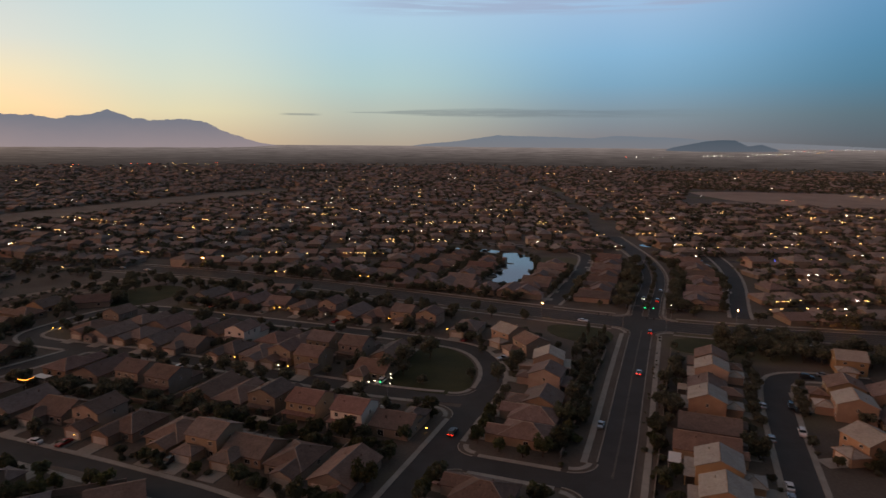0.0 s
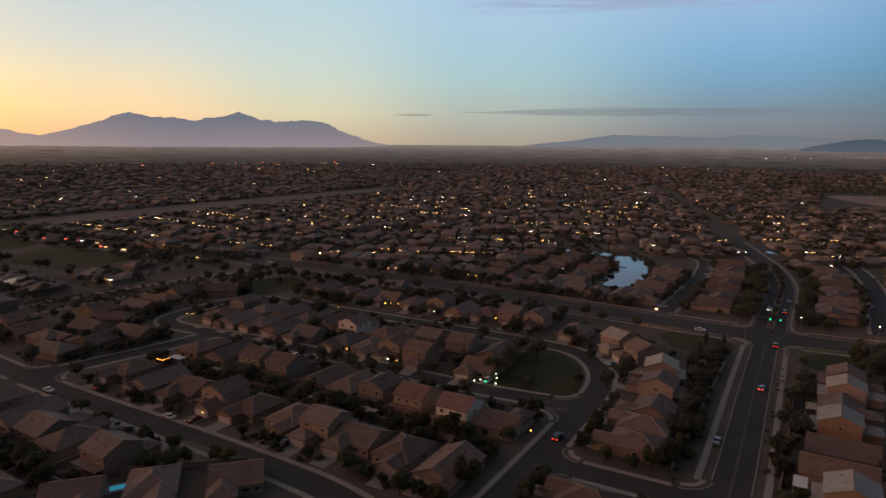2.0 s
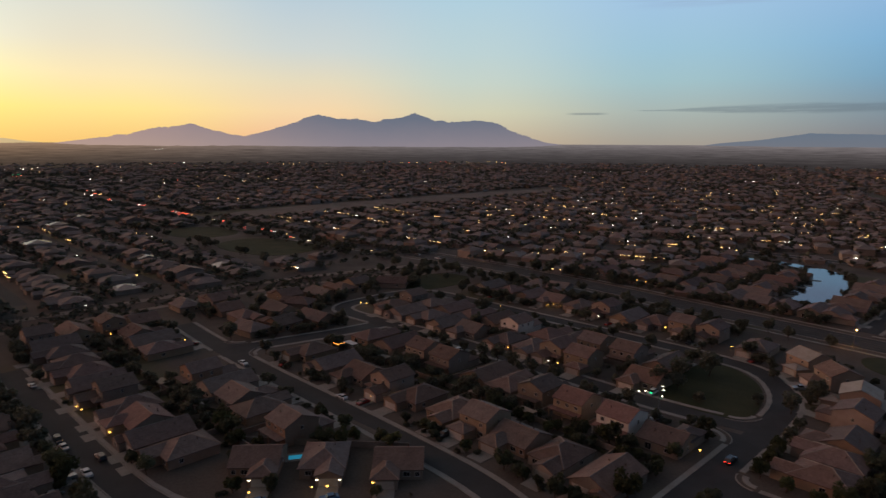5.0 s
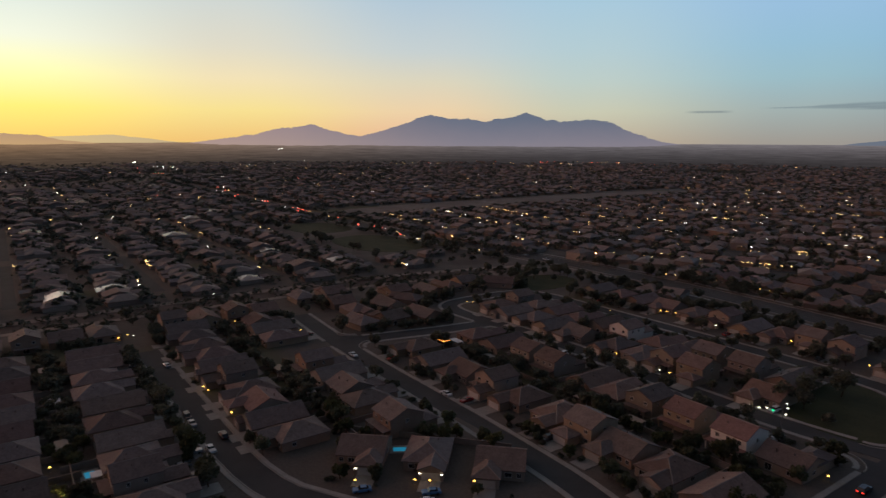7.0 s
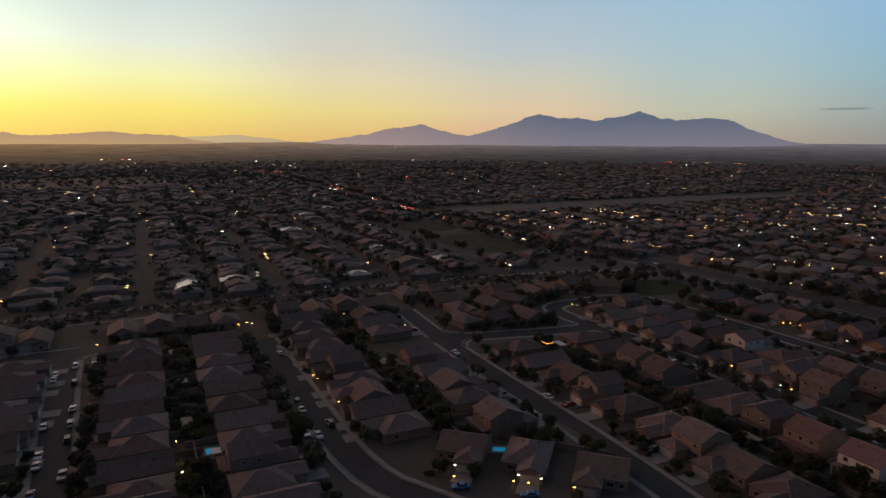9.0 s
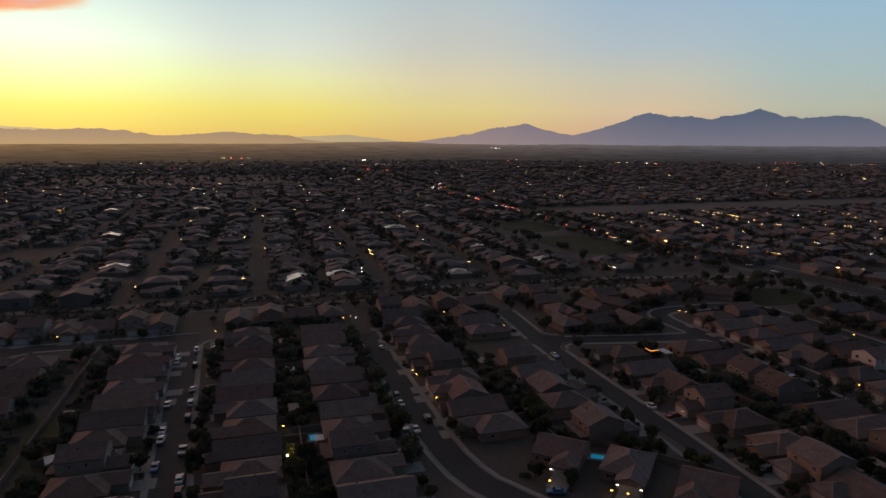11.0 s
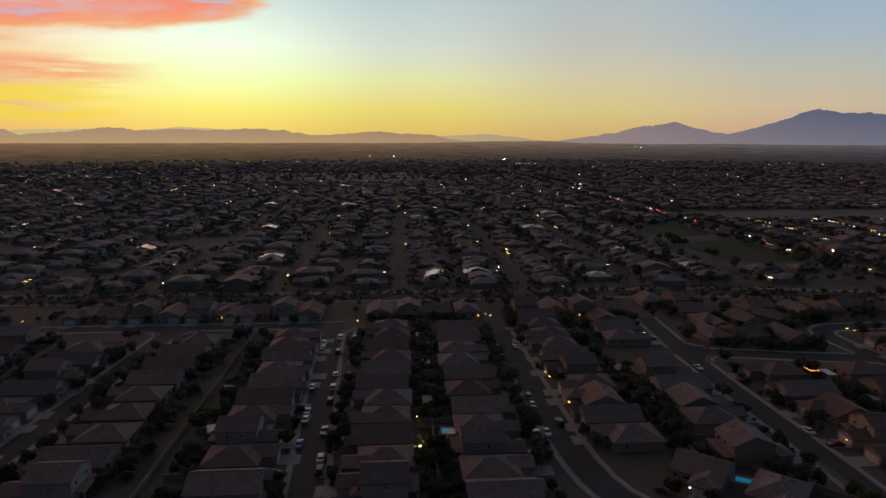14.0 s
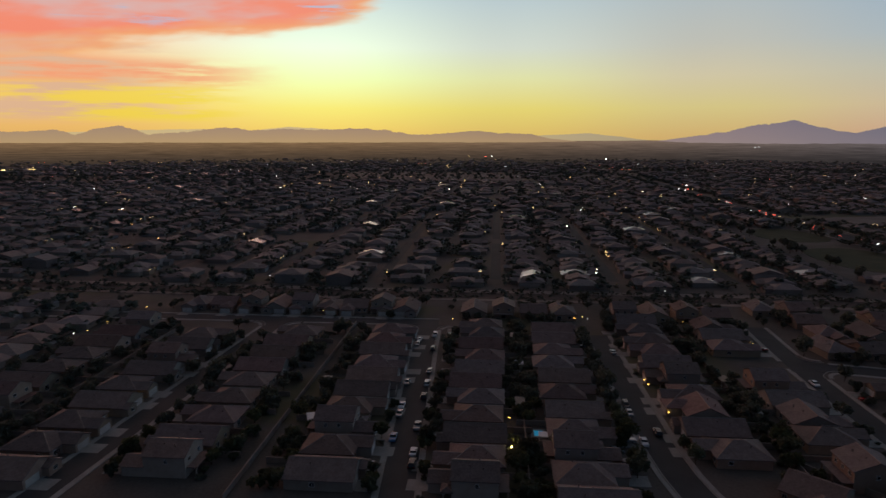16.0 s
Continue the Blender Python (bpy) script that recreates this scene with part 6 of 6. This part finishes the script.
for ci in range(-18, 19):
    for cj in range(-16, 17):
        cu, cv = ci * CELL, cj * CELL
        mid = spot(cu, cv)
        if mid.length > 2500:
            continue
        cell_az = math.degrees(math.atan2(-mid.x, mid.y))
        if mid.length > 350 and not (-48 < cell_az < 122):
            continue
        r = mid.length
        turn = street_turn(cu, cv, r)
        bend = frng.uniform(-0.0004, 0.0004) if r > 700 else 0.0
        bare = r > 1000 and frng.random() < 0.08
        ca, sa = cos(radians(turn)), sin(radians(turn))
        for rowi in range(10):
            ly = (rowi // 2 - 2) * 70.0 + (20.0 if rowi % 2 else -20.0)
            face = 0 if rowi % 2 else 180
            if rowi % 2 == 0 and not bare:
                far_street(cu, cv, (rowi // 2 - 2) * 70.0, ca, sa, bend)
            x = -CELL * 0.7 + frng.uniform(2, 9)
            while x < CELL * 0.7:
                step = frng.uniform(13.2, 15.2) if r < 1500 else frng.uniform(14.5, 18.0)
                lx, l2 = x, ly + bend * x * x * 10 + frng.gauss(0, 1.6)
                x += step
                u, v = cu + lx * ca - l2 * sa, cv + lx * sa + l2 * ca
                if abs(u - cu) > CELL / 2 - 5 or abs(v - cv) > CELL / 2 - 5:
                    continue
                p = spot(u, v)
                az = math.degrees(math.atan2(-p.x, p.y))
                if built_over(u, v) or bare or p.length < 200 or not (-46 < az < 118):
                    continue
                if frng.random() < (0.20 if v < 290 else 0.05) + max(0.0, p.length - 1700) / 1100:
                    continue
                base = rise(p.length)
                ang = radians(-21 - turn + face) + frng.gauss(0, 0.04)
                g, ex, ey = far_house(p.x, p.y, ang, base, frng.random() < (0.14 if v < 300 else 0.2), frng.random() < 0.75, u > 350 and v < 300 and (frng.random() < 0.035 or any(abs(u - a) < 9 and abs(v - b) < 13 for a, b in ((447, -82), (425, -82), (442, -40), (404, -33), (386, 38)))))
                if frng.random() < lit_share(u, v, p.length):
                    sz = 0.22 + p.length / 4400
                    for s in ((-2.7, 0.2, 2.7)[::frng.choice((1, 2, 2))] if frng.random() < 0.8 else (frng.uniform(-2, 2),)):
                        q = g - ey * 2.75 + ex * s
                        far_lamp(q, base + 3.1, sz * frng.uniform(0.5, 0.95), 1 if frng.random() < 0.16 else 0, 0.5)
                k = (9 if p.length < 900 else 6 if p.length < 1500 else 4) if v < 300 else 11 if u < 100 else 8 if p.length < 1400 else 4
                for _ in range(k):
                    if frng.random() < 0.62:
                        far_tree(p.x + frng.uniform(-9, 9), p.y + frng.uniform(-15, 15), base, frng.uniform(1.0, 2.5))
        if bare:
            for _ in range(50):
                u, v = cu + frng.uniform(-100, 100), cv + frng.uniform(-100, 100)
                if not built_over(u, v):
                    p = spot(u, v)
                    far_tree(p.x, p.y, rise(p.length), frng.uniform(1.2, 2.4))


def stuff(name, verts, faces, mats, index, label, category):
    me = bpy.data.meshes.new(name)
    me.from_pydata(verts, [], faces)
    for m in mats:
        me.materials.append(m)
    if index:
        me.polygons.foreach_set("material_index", index)
    me.update()
    return tagged(new(name, me), label, category, kind="stuff")


for _ in range(2200):
    a, r = radians(frng.uniform(-46, 116)), frng.uniform(1980, 2560)
    far_tree(-r * sin(a), r * cos(a), rise(r) - 1.0, frng.uniform(1.6, 3.0))
# belts of trees by roads, the wash and the far edge of town
for _ in range(500):
    u = frng.uniform(360, 1500)
    p = spot(u, frng.choice((282, 318)) + frng.uniform(-6, 6))
    far_tree(p.x, p.y, 0, frng.uniform(1.2, 2.2))
for _ in range(900):
    v = frng.uniform(-900, 1400)
    p = spot(frng.choice((362, 640, 748)) + frng.uniform(-5, 5), v)
    far_tree(p.x, p.y, 0, frng.uniform(1.0, 2.0))
for _ in range(5500):
    a, r = radians(frng.uniform(-46, 116)), frng.uniform(1300, 1990)
    far_tree(-r * sin(a), r * cos(a), rise(r), frng.uniform(1.5, 3.0))
for _ in range(1300):
    v = frng.uniform(-500, 290)
    uu = 339 - (max(0, v - 160) ** 1.4) * 0.035
    p = spot(uu + frng.choice((-1, 1)) * abs(frng.gauss(6.5, 3.0)), v)
    far_tree(p.x, p.y, -0.2, frng.uniform(0.35, 1.2))
# shops, car parks and roads at the far edge of town: bearing from and to, distance, tone, count
FAR_LIGHTS = [
    (71.6, 68.9, 2700, 1, 4, 1.5), (78.0, 77.6, 2290, 1, 2, 0.7), (59.8, 59.7, 2440, 1, 1, 1.4), (76.0, 75.2, 2010, 2, 4, 0.7), (59.6, 59.1, 1800, 2, 3, 0.6),
    (58.4, 57.6, 1710, 2, 3, 0.7), (67.3, 67.1, 1350, 2, 1, 0.6), (70.1, 69.9, 1120, 2, 1, 0.5), (108.1, 106.0, 1950, 0, 16, 1.2), (105.3, 104.8, 1850, 0, 3, 0.7),
    (71.2, 69.3, 2150, 0, 5, 0.5), (59.7, 59.6, 2560, 1, 1, 1.3), (58.9, 56.7, 2120, 1, 7, 0.7)]
FAR_LIGHTS += [
    (58.3, 57.8, 1780, 3, 2, 0.8), (53.6, 52.7, 1170, 2, 3, 0.7), (53.4, 52.5, 1090, 2, 3, 0.5), (53.8, 53.2, 1080, 1, 2, 0.5), (47.1, 46.3, 2460, 1, 3, 0.9),
    (48.8, 47.8, 3820, 1, 4, 1.2), (60.5, 58.5, 2010, 2, 5, 0.5), (51.7, 50.4, 2220, 0, 4, 0.6), (28.6, 26.8, 2450, 0, 4, 0.6), (25.8, 24.2, 2500, 2, 6, 0.8),
    (22.8, 18.9, 2500, 0, 14, 0.8), (38.7, 36.3, 2360, 0, 5, 0.6), (35.9, 33.7, 2340, 2, 6, 0.6), (30.0, 29.2, 2500, 2, 3, 0.7)]
FAR_LIGHTS += [
    (47.1, 46.4, 1450, 1, 2, 0.7), (18.9, 16.0, 2460, 0, 4, 0.5), (0.5, -1.8, 1510, 1, 7, 0.6), (-14.8, -19.8, 3400, 1, 9, 0.8), (-21.5, -25.3, 3660, 1, 10, 1.0),
    (-25.3, -28.1, 3890, 1, 10, 1.1), (-28.0, -30.3, 4330, 1, 8, 0.9), (-30.1, -36.0, 4600, 1, 18, 0.9), (-29.8, -30.3, 4210, 0, 3, 1.2), (-27.6, -28.6, 1090, 0, 5, 0.45), (-32.1, -34.5, 1230, 0, 7, 0.5)]
for a0, a1, dist, tone, count, size in FAR_LIGHTS:
    for k in range(count):
        a = radians(a0 + (a1 - a0) * (k + 0.5 + frng.uniform(-0.4, 0.4)) / count)
        q = dist + frng.gauss(0, 6)
        other = tone if frng.random() < 0.8 else frng.choice((0, 1, 2))
        far_lamp(Vector((-q * sin(a), q * cos(a))), rise(q) + frng.uniform(3, 5), size * frng.uniform(0.7, 1.2), other, 0.5)
# stray lamps over the whole town
for _ in range(170):
    a, q = radians(frng.uniform(-36, 112)), frng.uniform(1000, 2500)
    far_lamp(Vector((-q * sin(a), q * cos(a))), rise(q) + frng.uniform(2, 5), frng.uniform(0.25, 0.6) * q / 2000, frng.choice((0, 1, 1, 1, 0, 2)), 0.4)
for _ in range(46):
    u = frng.uniform(360, 1000)
    p = spot(u, 300 + frng.choice((-4, 4)))
    far_lamp(p, 0.7, 0.2 + u / 4500, frng.choice((1, 0, 2, 2)), 0.5)
stuff("houses", fv, ff, [STUCCO_FAR, ROOF_HAZED, ROOF_SEALED], fm, "countless low tile-roofed houses of the town beyond", "houses")
stuff("trees", tv, tf, [LEAF_HAZED], None, "dark trees scattered between the distant roofs", "trees")
stuff("lamps", lv, lf, [LAMP_FAR, LAMP_FAR_WHITE, LAMP_FAR_RED, LAMP_GREEN], lm, "small lit porch and street lamps across town", "lamps")

stuff("lanes", sv_, sf_, [ASPHALT], None, "grey residential lanes between the far rows of houses", "streets")
